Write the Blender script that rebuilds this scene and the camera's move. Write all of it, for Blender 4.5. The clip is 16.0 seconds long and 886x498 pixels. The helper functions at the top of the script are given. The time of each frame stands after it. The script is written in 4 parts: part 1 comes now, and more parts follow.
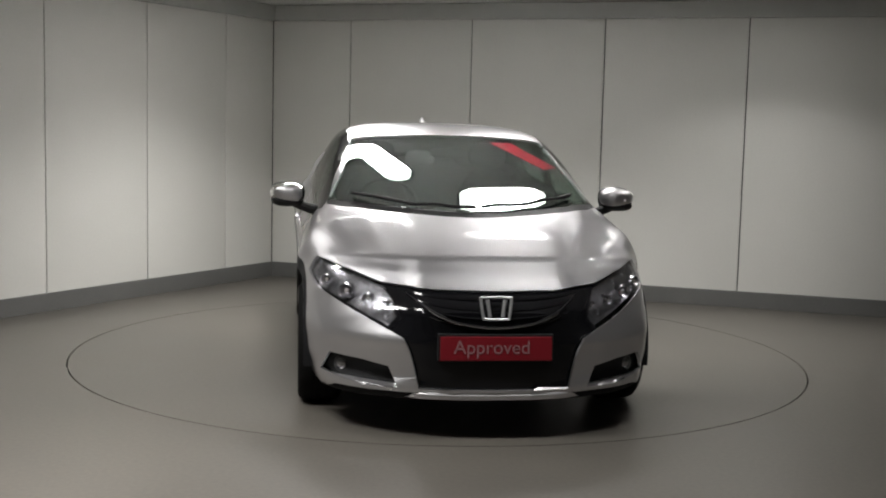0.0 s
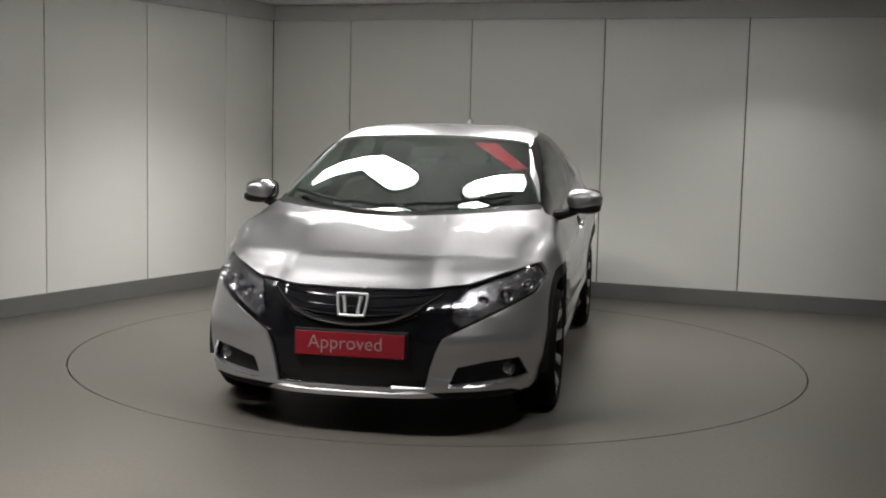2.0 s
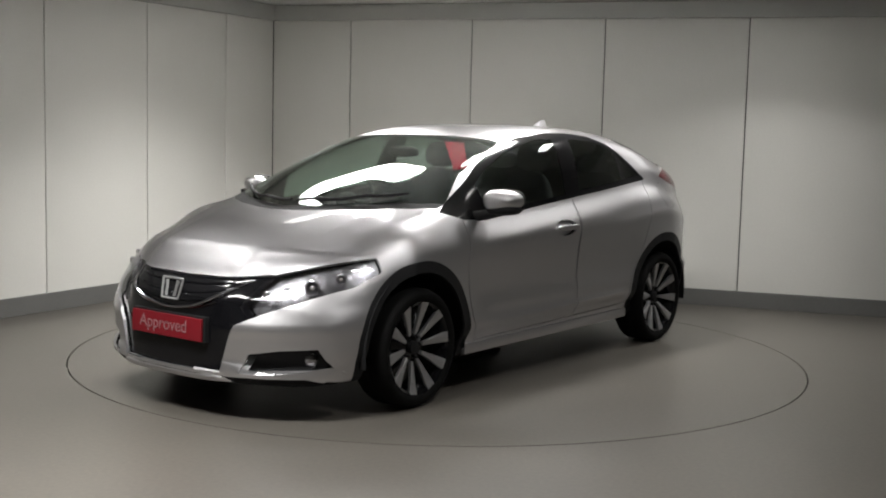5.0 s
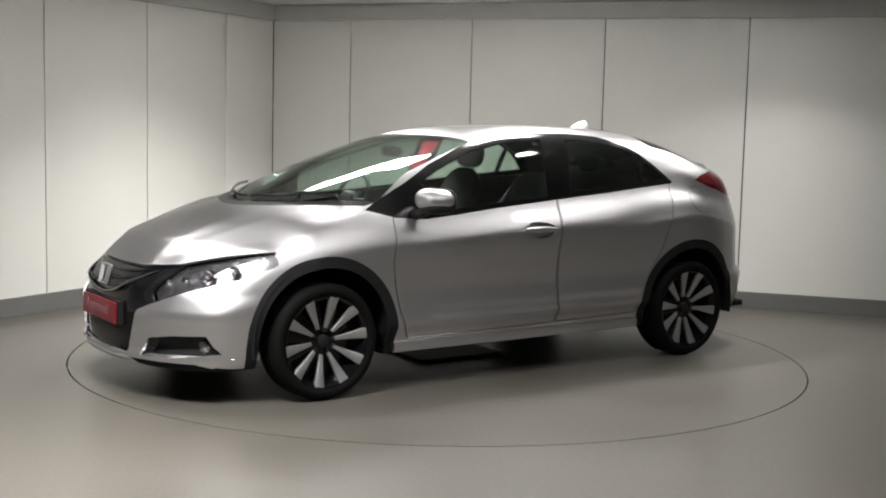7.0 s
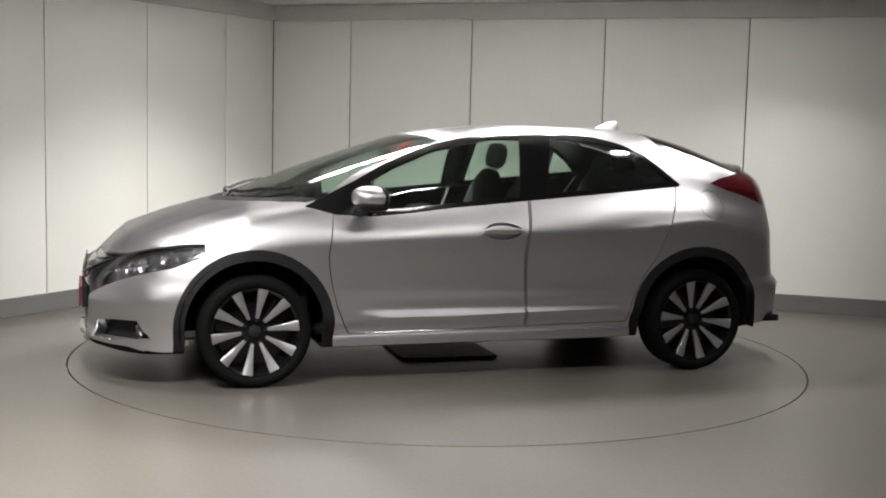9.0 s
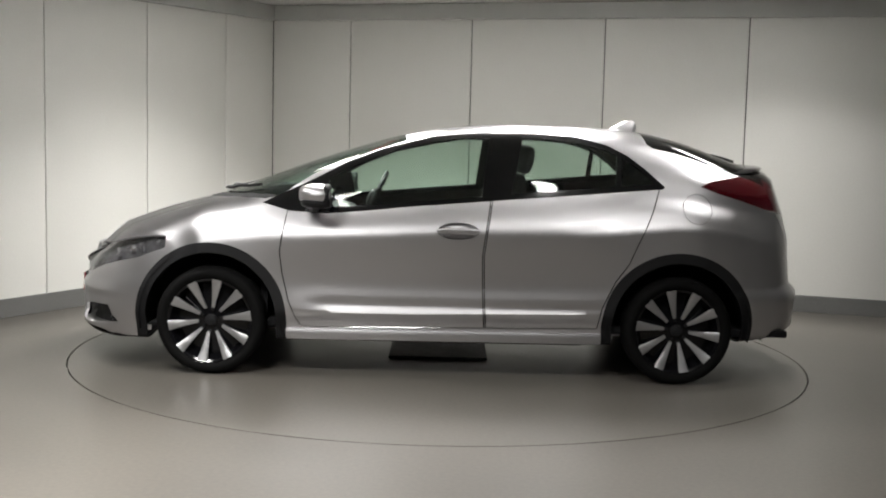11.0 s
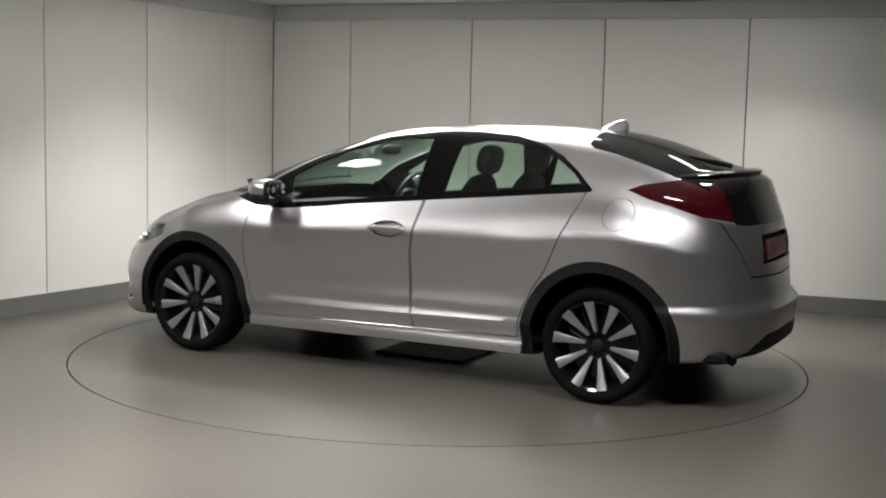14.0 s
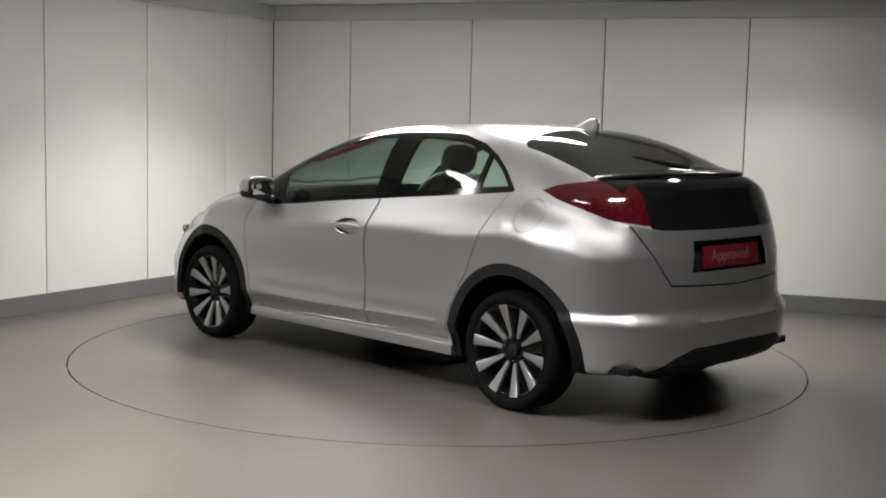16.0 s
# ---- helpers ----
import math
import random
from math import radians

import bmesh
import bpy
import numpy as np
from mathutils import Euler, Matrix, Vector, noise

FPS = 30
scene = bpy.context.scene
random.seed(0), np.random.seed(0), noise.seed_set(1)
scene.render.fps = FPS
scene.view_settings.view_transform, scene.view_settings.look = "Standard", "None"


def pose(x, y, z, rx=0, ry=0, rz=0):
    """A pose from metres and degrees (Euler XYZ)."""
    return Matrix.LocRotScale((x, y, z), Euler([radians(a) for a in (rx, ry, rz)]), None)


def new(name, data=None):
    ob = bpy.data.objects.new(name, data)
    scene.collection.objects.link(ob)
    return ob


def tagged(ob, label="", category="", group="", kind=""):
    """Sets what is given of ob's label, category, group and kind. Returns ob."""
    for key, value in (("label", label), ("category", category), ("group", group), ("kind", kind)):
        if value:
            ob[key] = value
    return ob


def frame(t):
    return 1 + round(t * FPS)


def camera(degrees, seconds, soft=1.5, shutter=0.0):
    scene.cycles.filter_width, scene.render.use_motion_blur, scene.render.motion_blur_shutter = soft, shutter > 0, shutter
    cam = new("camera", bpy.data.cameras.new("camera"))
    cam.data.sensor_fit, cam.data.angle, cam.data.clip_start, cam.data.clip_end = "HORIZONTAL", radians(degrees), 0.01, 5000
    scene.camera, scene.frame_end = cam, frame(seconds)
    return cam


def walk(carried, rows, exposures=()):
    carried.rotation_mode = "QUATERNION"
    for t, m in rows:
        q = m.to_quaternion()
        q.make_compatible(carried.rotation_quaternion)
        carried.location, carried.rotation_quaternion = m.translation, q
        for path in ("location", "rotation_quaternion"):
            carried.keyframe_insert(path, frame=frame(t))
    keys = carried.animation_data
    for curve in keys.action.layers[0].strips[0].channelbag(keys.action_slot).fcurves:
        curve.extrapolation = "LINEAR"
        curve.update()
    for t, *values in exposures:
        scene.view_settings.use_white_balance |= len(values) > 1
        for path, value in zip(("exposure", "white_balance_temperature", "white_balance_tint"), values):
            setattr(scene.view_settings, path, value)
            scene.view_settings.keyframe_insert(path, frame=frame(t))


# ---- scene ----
# ---- camera ----
cam = camera(41.31, 16.0, soft=2.0)
EYE = (0.0155, -7.3173, 1.3998)
CAM_POSE = pose(*EYE, 90 - 5.875, 0, 0) @ pose(0, 0, 0, 0, 0, 1.352)
walk(cam, [(0.0, CAM_POSE), (16.0, CAM_POSE)],
     exposures=[(0.0, -0.13), (3.5, -0.17), (7.0, 0.59), (9.0, 0.66), (11.5, 0.53), (12.5, 0.46), (13.5, 0.39), (14.5, 0.44), (16.0, 0.51)])

# turn of the turntable: seconds, degrees
TURN = [(0.0, -82.66), (0.5, -86.9), (1.0, -91.2), (1.5, -95.65), (2.0, -100.2), (2.5, -104.72),
        (3.0, -109.25), (3.5, -113.74), (4.0, -118.23), (5.25, -129.5), (6.5, -140.8), (7.0, -145.3), (7.5, -149.7),
        (8.0, -154.05), (8.5, -158.37), (9.0, -162.71), (10.25, -173.65), (11.5, -184.64), (12.0, -189.1), (12.5, -193.57),
        (13.0, -198.03), (13.5, -202.44), (14.0, -206.8), (14.5, -211.15), (15.0, -215.55), (15.5, -220.05), (16.0, -224.7)]

# ---- light ----
world = bpy.data.worlds.new("room_dark")
world.use_nodes = True
world.node_tree.nodes["Background"].inputs[0].default_value = (0.5, 0.5, 0.5, 1)
world.node_tree.nodes["Background"].inputs[1].default_value = 0.02
scene.world = world
LAMP_POWER = 10.0
SPREAD = 122.0
LAMP_WATTS = 170.0  # per square metre of louvred light


# ---- materials ----
def material(name, colour, rough=0.5, metal=0.0, coat=0.0, var=0.0, scale=6.0, fine=120.0, bump=0.0, tint=None, spec=0.5):
    """Principled surface with two scales of variation in colour, roughness and relief."""
    m = bpy.data.materials.new(name)
    m.use_nodes = True
    nt = m.node_tree
    b = nt.nodes["Principled BSDF"]
    b.inputs["Base Color"].default_value = (*colour, 1)
    b.inputs["Roughness"].default_value = rough
    b.inputs["Metallic"].default_value = metal
    b.inputs["Coat Weight"].default_value = coat
    b.inputs["Coat Roughness"].default_value = 0.03
    b.inputs["Specular IOR Level"].default_value = spec
    if var or bump:
        tc = nt.nodes.new("ShaderNodeTexCoord")
        big, small = nt.nodes.new("ShaderNodeTexNoise"), nt.nodes.new("ShaderNodeTexNoise")
        big.inputs["Scale"].default_value, big.inputs["Detail"].default_value = scale, 4
        small.inputs["Scale"].default_value, small.inputs["Detail"].default_value = fine, 3
        for n in (big, small):
            nt.links.new(tc.outputs["Object"], n.inputs["Vector"])
        if var:
            add = nt.nodes.new("ShaderNodeMath")
            add.operation = "ADD"
            nt.links.new(big.outputs["Fac"], add.inputs[0])
            nt.links.new(small.outputs["Fac"], add.inputs[1])
            ramp = nt.nodes.new("ShaderNodeMapRange")
            ramp.inputs["From Min"].default_value, ramp.inputs["From Max"].default_value = 0.6, 1.4
            ramp.inputs["To Min"].default_value, ramp.inputs["To Max"].default_value = 0, 1
            nt.links.new(add.outputs[0], ramp.inputs["Value"])
            mix = nt.nodes.new("ShaderNodeMix")
            mix.data_type = "RGBA"
            other = tint or colour
            mix.inputs[6].default_value = (*[max(0, c * (1 - var)) for c in other], 1)
            mix.inputs[7].default_value = (*[min(1, c * (1 + var)) for c in colour], 1)
            nt.links.new(ramp.outputs["Result"], mix.inputs[0])
            nt.links.new(mix.outputs[2], b.inputs["Base Color"])
            rr = nt.nodes.new("ShaderNodeMapRange")
            rr.inputs["To Min"].default_value, rr.inputs["To Max"].default_value = rough * (1 - var), min(1, rough * (1 + var))
            nt.links.new(big.outputs["Fac"], rr.inputs["Value"])
            nt.links.new(rr.outputs["Result"], b.inputs["Roughness"])
        if bump:
            bp = nt.nodes.new("ShaderNodeBump")
            bp.inputs["Strength"].default_value, bp.inputs["Distance"].default_value = bump, 0.002
            nt.links.new(small.outputs["Fac"], bp.inputs["Height"])
            nt.links.new(bp.outputs["Normal"], b.inputs["Normal"])
    return m


def glass_material(name, tint, gloss=0.06):
    """Clear thin pane: tinted see-through with mirror gloss that grows towards grazing angles."""
    m = bpy.data.materials.new(name)
    m.use_nodes = True
    nt = m.node_tree
    nt.nodes.remove(nt.nodes["Principled BSDF"])
    clear, gl, lw, pw, ma, mix = (nt.nodes.new("ShaderNodeBsdfTransparent"), nt.nodes.new("ShaderNodeBsdfGlossy"), nt.nodes.new("ShaderNodeLayerWeight"),
                                  nt.nodes.new("ShaderNodeMath"), nt.nodes.new("ShaderNodeMath"), nt.nodes.new("ShaderNodeMixShader"))
    clear.inputs["Color"].default_value = (*tint, 1)
    gl.inputs["Roughness"].default_value = 0.01
    lw.inputs["Blend"].default_value = 0.5
    pw.operation, ma.operation = "POWER", "MULTIPLY_ADD"
    pw.inputs[1].default_value = 4.5
    ma.inputs[1].default_value, ma.inputs[2].default_value = 0.9 - gloss, gloss
    nt.links.new(lw.outputs["Facing"], pw.inputs[0])
    nt.links.new(pw.outputs[0], ma.inputs[0])
    nt.links.new(ma.outputs[0], mix.inputs[0])
    nt.links.new(clear.outputs[0], mix.inputs[1])
    nt.links.new(gl.outputs[0], mix.inputs[2])
    nt.links.new(mix.outputs[0], nt.nodes["Material Output"].inputs["Surface"])
    return m


def car_paint(name, colour, rough):
    """Metallic paint: a soft flake layer, a little pigment, and a thin clear coat on top."""
    m = bpy.data.materials.new(name)
    m.use_nodes = True
    nt = m.node_tree
    nt.nodes.remove(nt.nodes["Principled BSDF"])
    tc, noise, ramp = nt.nodes.new("ShaderNodeTexCoord"), nt.nodes.new("ShaderNodeTexNoise"), nt.nodes.new("ShaderNodeMix")
    noise.inputs["Scale"].default_value, noise.inputs["Detail"].default_value = 900, 2
    ramp.data_type = "RGBA"
    ramp.inputs[6].default_value, ramp.inputs[7].default_value = (*[c * 0.93 for c in colour], 1), (*[min(1, c * 1.07) for c in colour], 1)
    flake, pigment, coat = nt.nodes.new("ShaderNodeBsdfAnisotropic"), nt.nodes.new("ShaderNodeBsdfDiffuse"), nt.nodes.new("ShaderNodeBsdfAnisotropic")
    flake.distribution = "BECKMANN"
    flake.inputs["Roughness"].default_value, coat.inputs["Roughness"].default_value = rough, 0.04
    coat.inputs["Color"].default_value = (1, 1, 1, 1)
    base, top, fr = nt.nodes.new("ShaderNodeMixShader"), nt.nodes.new("ShaderNodeMixShader"), nt.nodes.new("ShaderNodeFresnel")
    base.inputs[0].default_value, fr.inputs["IOR"].default_value = 0.12, 1.22
    nt.links.new(tc.outputs["Object"], noise.inputs["Vector"])
    nt.links.new(noise.outputs["Fac"], ramp.inputs[0])
    nt.links.new(ramp.outputs[2], flake.inputs["Color"])
    nt.links.new(ramp.outputs[2], pigment.inputs["Color"])
    nt.links.new(flake.outputs[0], base.inputs[1])
    nt.links.new(pigment.outputs[0], base.inputs[2])
    nt.links.new(fr.outputs[0], top.inputs[0])
    nt.links.new(base.outputs[0], top.inputs[1])
    nt.links.new(coat.outputs[0], top.inputs[2])
    nt.links.new(top.outputs[0], nt.nodes["Material Output"].inputs["Surface"])
    return m


def glow_material(name, colour, strength):
    m = bpy.data.materials.new(name)
    m.use_nodes = True
    b = m.node_tree.nodes["Principled BSDF"]
    b.inputs["Base Color"].default_value = (0.8, 0.8, 0.8, 1)
    b.inputs["Emission Color"].default_value = (*colour, 1)
    b.inputs["Emission Strength"].default_value = strength
    return m


PAINT = car_paint("silver_paint", (0.61, 0.602, 0.62), 0.47)
LINER = material("dark_lining", (0.010, 0.010, 0.011), 0.9, var=0.2, spec=0.2)
PLASTIC = material("black_plastic", (0.009, 0.009, 0.010), 0.6, spec=0.3, var=0.2, scale=20, fine=400, bump=0.3)
GLOSS_BLACK = material("gloss_black", (0.005, 0.005, 0.006), 0.10, spec=0.3, coat=0.1, var=0.1)
RUBBER = material("tyre_rubber", (0.004, 0.004, 0.004), 0.8, spec=0.12, var=0.25, scale=15, fine=200, bump=0.3)
ALLOY = material("machined_alloy", (0.48, 0.48, 0.49), 0.45, 0.9, var=0.08, scale=30, fine=500)
CHROME = material("chrome", (0.8, 0.8, 0.82), 0.08, 1.0, var=0.05)
DARK_CHROME = material("dark_chrome", (0.30, 0.30, 0.32), 0.14, 1.0, var=0.05)
FABRIC = material("seat_cloth", (0.022, 0.022, 0.024), 0.9, var=0.3, scale=12, fine=500, bump=0.5)
RED = material("red_board", (0.16, 0.005, 0.011), 0.4, var=0.1)
STRIP = material("red_film", (0.45, 0.008, 0.03), 0.9, spec=0.03, var=0.08)
PRINT = material("pale_print", (0.24, 0.11, 0.12), 0.5, var=0.05)
TAIL_RED = material("red_lens", (0.058, 0.0016, 0.005), 0.1, coat=0.5, var=0.06, scale=30)
LENS_WHITE = material("clear_reverse_lens", (0.3, 0.28, 0.27), 0.15, coat=0.6, var=0.1)
GLASS = glass_material("window_glass", (0.84, 0.91, 0.87), 0.045)
SCREEN = glass_material("windscreen_glass", (0.78, 0.87, 0.83), 0.05)
DARK_GLASS = glass_material("privacy_glass", (0.14, 0.15, 0.15), 0.045)
LENS = glass_material("lamp_lens", (0.93, 0.93, 0.95), 0.04)
HOUSING_GREY = material("lamp_housing_grey", (0.30, 0.30, 0.31), 0.24, 0.9, var=0.45, scale=28, fine=90, bump=0.6)
REFLECTOR = material("lamp_reflector", (0.50, 0.50, 0.52), 0.26, 1.0, var=0.1)
WALL = material("white_panel", (0.66, 0.655, 0.62), 0.5, var=0.035, scale=1.2, fine=60, bump=0.05)
# for the unseen right wall: darkened so the car's side mirrors less light
DARKENED_WALL = material("darkened_panel", (0.09, 0.09, 0.087), 0.5, var=0.05, scale=1.2)
SKIRT = material("grey_skirting", (0.11, 0.11, 0.105), 0.5, var=0.12, scale=3)
CEIL = material("ceiling_paint", (0.62, 0.62, 0.60), 0.8, var=0.04, scale=2)
COVE = material("cove_trim", (0.42, 0.42, 0.40), 0.6, var=0.08, scale=3)
FLOOR = material("resin_floor", (0.098, 0.089, 0.077), 0.36, spec=0.35, var=0.16, scale=0.9, fine=45, tint=(0.090, 0.083, 0.074), bump=0.04)
GAP = material("dark_gap", (0.01, 0.01, 0.01), 0.9, var=0.1)
LAMP = glow_material("lamp_diffuser", (1.0, 0.985, 0.955), LAMP_POWER)
HOUSING = material("lamp_housing", (0.05, 0.05, 0.05), 0.6, var=0.1)


# ---- mesh tools ----
def mesh_of(name, bm, mats, smooth=35.0):
    me = bpy.data.meshes.new(name)
    bm.normal_update()
    bm.to_mesh(me)
    bm.free()
    for mt in (mats if isinstance(mats, (list, tuple)) else [mats]):
        me.materials.append(mt)
    if smooth:
        me.polygons.foreach_set("use_smooth", [True] * len(me.polygons))
        me.set_sharp_from_angle(angle=radians(smooth))
    return me


def part(name, bm, mats, parent, label="", at=None, smooth=35.0):
    """Links a bmesh as one mesh object under its thing or part."""
    ob = new(name, mesh_of(name, bm, mats, smooth))
    ob.parent = parent
    if at is not None:
        ob.matrix_basis = at
    return tagged(ob, label)


def box(bm, x0, x1, y0, y1, z0, z1, bevel=0.0):
    vs = [bm.verts.new((x, y, z)) for x in (x0, x1) for y in (y0, y1) for z in (z0, z1)]
    fs = [bm.faces.new([vs[i] for i in f]) for f in ((0, 1, 3, 2), (4, 6, 7, 5), (0, 4, 5, 1), (2, 3, 7, 6), (0, 2, 6, 4), (1, 5, 7, 3))]
    if bevel:
        bmesh.ops.bevel(bm, geom=list({e for f in fs for e in f.edges}), offset=bevel, segments=2, affect="EDGES", profile=0.6)
    return bm


def revolve(bm, profile, n=48, closed=False):
    """Turns (radius, y) points about the y axis."""
    rings = []
    for k in range(n):
        a = 2 * math.pi * k / n
        rings.append([bm.verts.new((r * math.cos(a), y, r * math.sin(a))) for r, y in profile])
    m = len(profile)
    for k in range(n):
        a, b = rings[k], rings[(k + 1) % n]
        for j in range(m if closed else m - 1):
            bm.faces.new((a[j], a[(j + 1) % m], b[(j + 1) % m], b[j]))
    bmesh.ops.recalc_face_normals(bm, faces=bm.faces)
    return bm


def tube(bm, pts, r, n=8, caps=True):
    """A round bar along points."""
    pts = [Vector(q) for q in pts]
    rings = []
    for i, q in enumerate(pts):
        d = (pts[min(i + 1, len(pts) - 1)] - pts[max(i - 1, 0)]).normalized()
        u = d.cross(Vector((0, 0, 1)) if abs(d.z) < 0.9 else Vector((1, 0, 0))).normalized()
        v = d.cross(u)
        rr = r[i] if isinstance(r, (list, tuple)) else r
        rings.append([bm.verts.new(q + rr * (math.cos(2 * math.pi * k / n) * u + math.sin(2 * math.pi * k / n) * v)) for k in range(n)])
    for a, b in zip(rings, rings[1:]):
        for k in range(n):
            bm.faces.new((a[k], a[(k + 1) % n], b[(k + 1) % n], b[k]))
    if caps:
        bm.faces.new(rings[0][::-1])
        bm.faces.new(rings[-1])
    bmesh.ops.recalc_face_normals(bm, faces=bm.faces)
    return bm


def pchip(xs, ys, q):
    """Monotone cubic through points."""
    xs, ys, q = np.asarray(xs, float), np.asarray(ys, float), np.asarray(q, float)
    h, d = np.diff(xs), np.diff(ys) / np.diff(xs)
    m = np.zeros(len(xs))
    for i in range(1, len(xs) - 1):
        if d[i - 1] * d[i] > 0:
            w1, w2 = 2 * h[i] + h[i - 1], h[i] + 2 * h[i - 1]
            m[i] = (w1 + w2) / (w1 / d[i - 1] + w2 / d[i])
    m[0], m[-1] = d[0], d[-1]
    k = np.clip(np.searchsorted(xs, q) - 1, 0, len(xs) - 2)
    t = (q - xs[k]) / h[k]
    return ((2 * t**3 - 3 * t**2 + 1) * ys[k] + (t**3 - 2 * t**2 + t) * h[k] * m[k]
            + (-2 * t**3 + 3 * t**2) * ys[k + 1] + (t**3 - t**2) * h[k] * m[k + 1])


# ---- room ----
CORNER = Vector((-1.57, 3.50))
ALONG_L = Vector((math.cos(radians(-119.2)), math.sin(radians(-119.2))))
ALONG_B = Vector((math.cos(radians(-18.27)), math.sin(radians(-18.27))))
WALL_H, CEIL_H, SKIRT_H, TABLE_R = 2.33, 2.47, 0.135, 2.238


def wall_run(name, start, along, inward, length, seams, label, face=None):
    """A wall of white panels on a backing, with skirting and top trim; x runs along it."""
    m = Matrix.Translation((start.x, start.y, 0)) @ Matrix(((along.x, inward.x, 0, 0), (along.y, inward.y, 0, 0), (0, 0, 1, 0), (0, 0, 0, 1)))
    back = new(name, mesh_of(name, box(bmesh.new(), -0.2, length + 0.2, -0.16, -0.022, 0, CEIL_H), GAP, 0))
    back.matrix_basis = m
    tagged(back, label, "wall", kind="structure")
    edges = [0.0] + seams + [length]
    for a, b in zip(edges, edges[1:]):
        part("panel", box(bmesh.new(), a + 0.0045, b - 0.0045, -0.022, 0.0, SKIRT_H - 0.02, WALL_H, 0.002), face or WALL, back)
    sk = new("baseboard", mesh_of("baseboard", box(bmesh.new(), 0, length, 0.0, 0.014, 0, SKIRT_H, 0.004), SKIRT, 0))
    sk.matrix_basis = m
    tagged(sk, "dark grey skirting board along the white panels", "skirting", kind="structure")
    tr = new("trim", mesh_of("trim", box(bmesh.new(), 0, length, -0.03, 0.05, WALL_H, CEIL_H - 0.005, 0.006), COVE, 0))
    tr.matrix_basis = m
    tagged(tr, "grey trim strip between the panels and the ceiling", "trim", kind="structure")
    return back


IN_L = Vector((-ALONG_L.y, ALONG_L.x))
IN_B = Vector((ALONG_B.y, -ALONG_B.x))
wall_run("wall_back", CORNER, ALONG_B, IN_B, 7.4, [0.76, 1.885, 3.04, 4.2, 5.36, 6.5], "white panelled back wall with thin dark seams")
wall_run("wall_left", CORNER, ALONG_L, IN_L, 12.5, [0.66, 1.62, 2.66, 3.7, 4.8, 5.9, 7.0, 8.2, 9.4, 10.6, 11.6], "white panelled side wall with thin dark seams")
END_L = CORNER + ALONG_L * 12.4
END_B = CORNER + ALONG_B * 7.3
NEAR_B = END_B + ALONG_L * 11.0
# out of view; its dark tone cuts the light thrown back on the car
wall_run("wall_right", END_B, ALONG_L, Vector((ALONG_L.y, -ALONG_L.x)), 11.2, [1.2, 2.4, 3.6, 4.8, 6.0, 7.2, 8.4, 9.6], "unseen panelled wall closing the room, darkened to dim the car's reflections", DARKENED_WALL)
AL = (NEAR_B - END_L).normalized()
wall_run("wall_near", END_L, AL, Vector((-AL.y, AL.x)), (NEAR_B - END_L).length, [1.2, 2.4, 3.6, 4.8, 6.0], "white panelled wall behind the viewer")

bm = bmesh.new()
inner = [bm.verts.new((TABLE_R * math.cos(2 * math.pi * k / 128), TABLE_R * math.sin(2 * math.pi * k / 128), 0)) for k in range(128)]
outer = [bm.verts.new((14 * math.cos(2 * math.pi * k / 128), 14 * math.sin(2 * math.pi * k / 128), 0)) for k in range(128)]
for k in range(128):
    bm.faces.new((inner[k], outer[k], outer[(k + 1) % 128], inner[(k + 1) % 128]))
low = [bm.verts.new((v.co.x, v.co.y, -0.05)) for v in inner]
for k in range(128):
    bm.faces.new((inner[k], inner[(k + 1) % 128], low[(k + 1) % 128], low[k]))
bm.faces.new(low)
floor_ob = tagged(new("floor", mesh_of("floor", bm, FLOOR, 0)), "smooth grey-brown resin floor with a soft sheen", "floor", kind="structure")

bm = bmesh.new()
box(bm, -16, 16, -16, 16, CEIL_H, CEIL_H + 0.1)
tagged(new("ceiling", mesh_of("ceiling", bm, CEIL, 0)), "plain pale ceiling", "ceiling", kind="structure")


def disc(bm, r, z0, z1, n=128):
    lo = [bm.verts.new((r * math.cos(2 * math.pi * k / n), r * math.sin(2 * math.pi * k / n), z0)) for k in range(n)]
    hi = [bm.verts.new((v.co.x, v.co.y, z1)) for v in lo]
    bm.faces.new(hi)
    bm.faces.new(lo[::-1])
    for k in range(n):
        bm.faces.new((lo[k], lo[(k + 1) % n], hi[(k + 1) % n], hi[k]))
    return bm


turntable = new("turntable")
tagged(turntable, "round turntable flush with the floor, thin dark gap round it", "turntable")
part("deck", disc(bmesh.new(), TABLE_R - 0.009, -0.045, 0.0), FLOOR, turntable, smooth=0)
part("hatch", box(bmesh.new(), -0.30, 0.30, -0.27, 0.27, 0.0005, 0.014, 0.004), PLASTIC, turntable, "dark square cover plate at the middle", smooth=0)


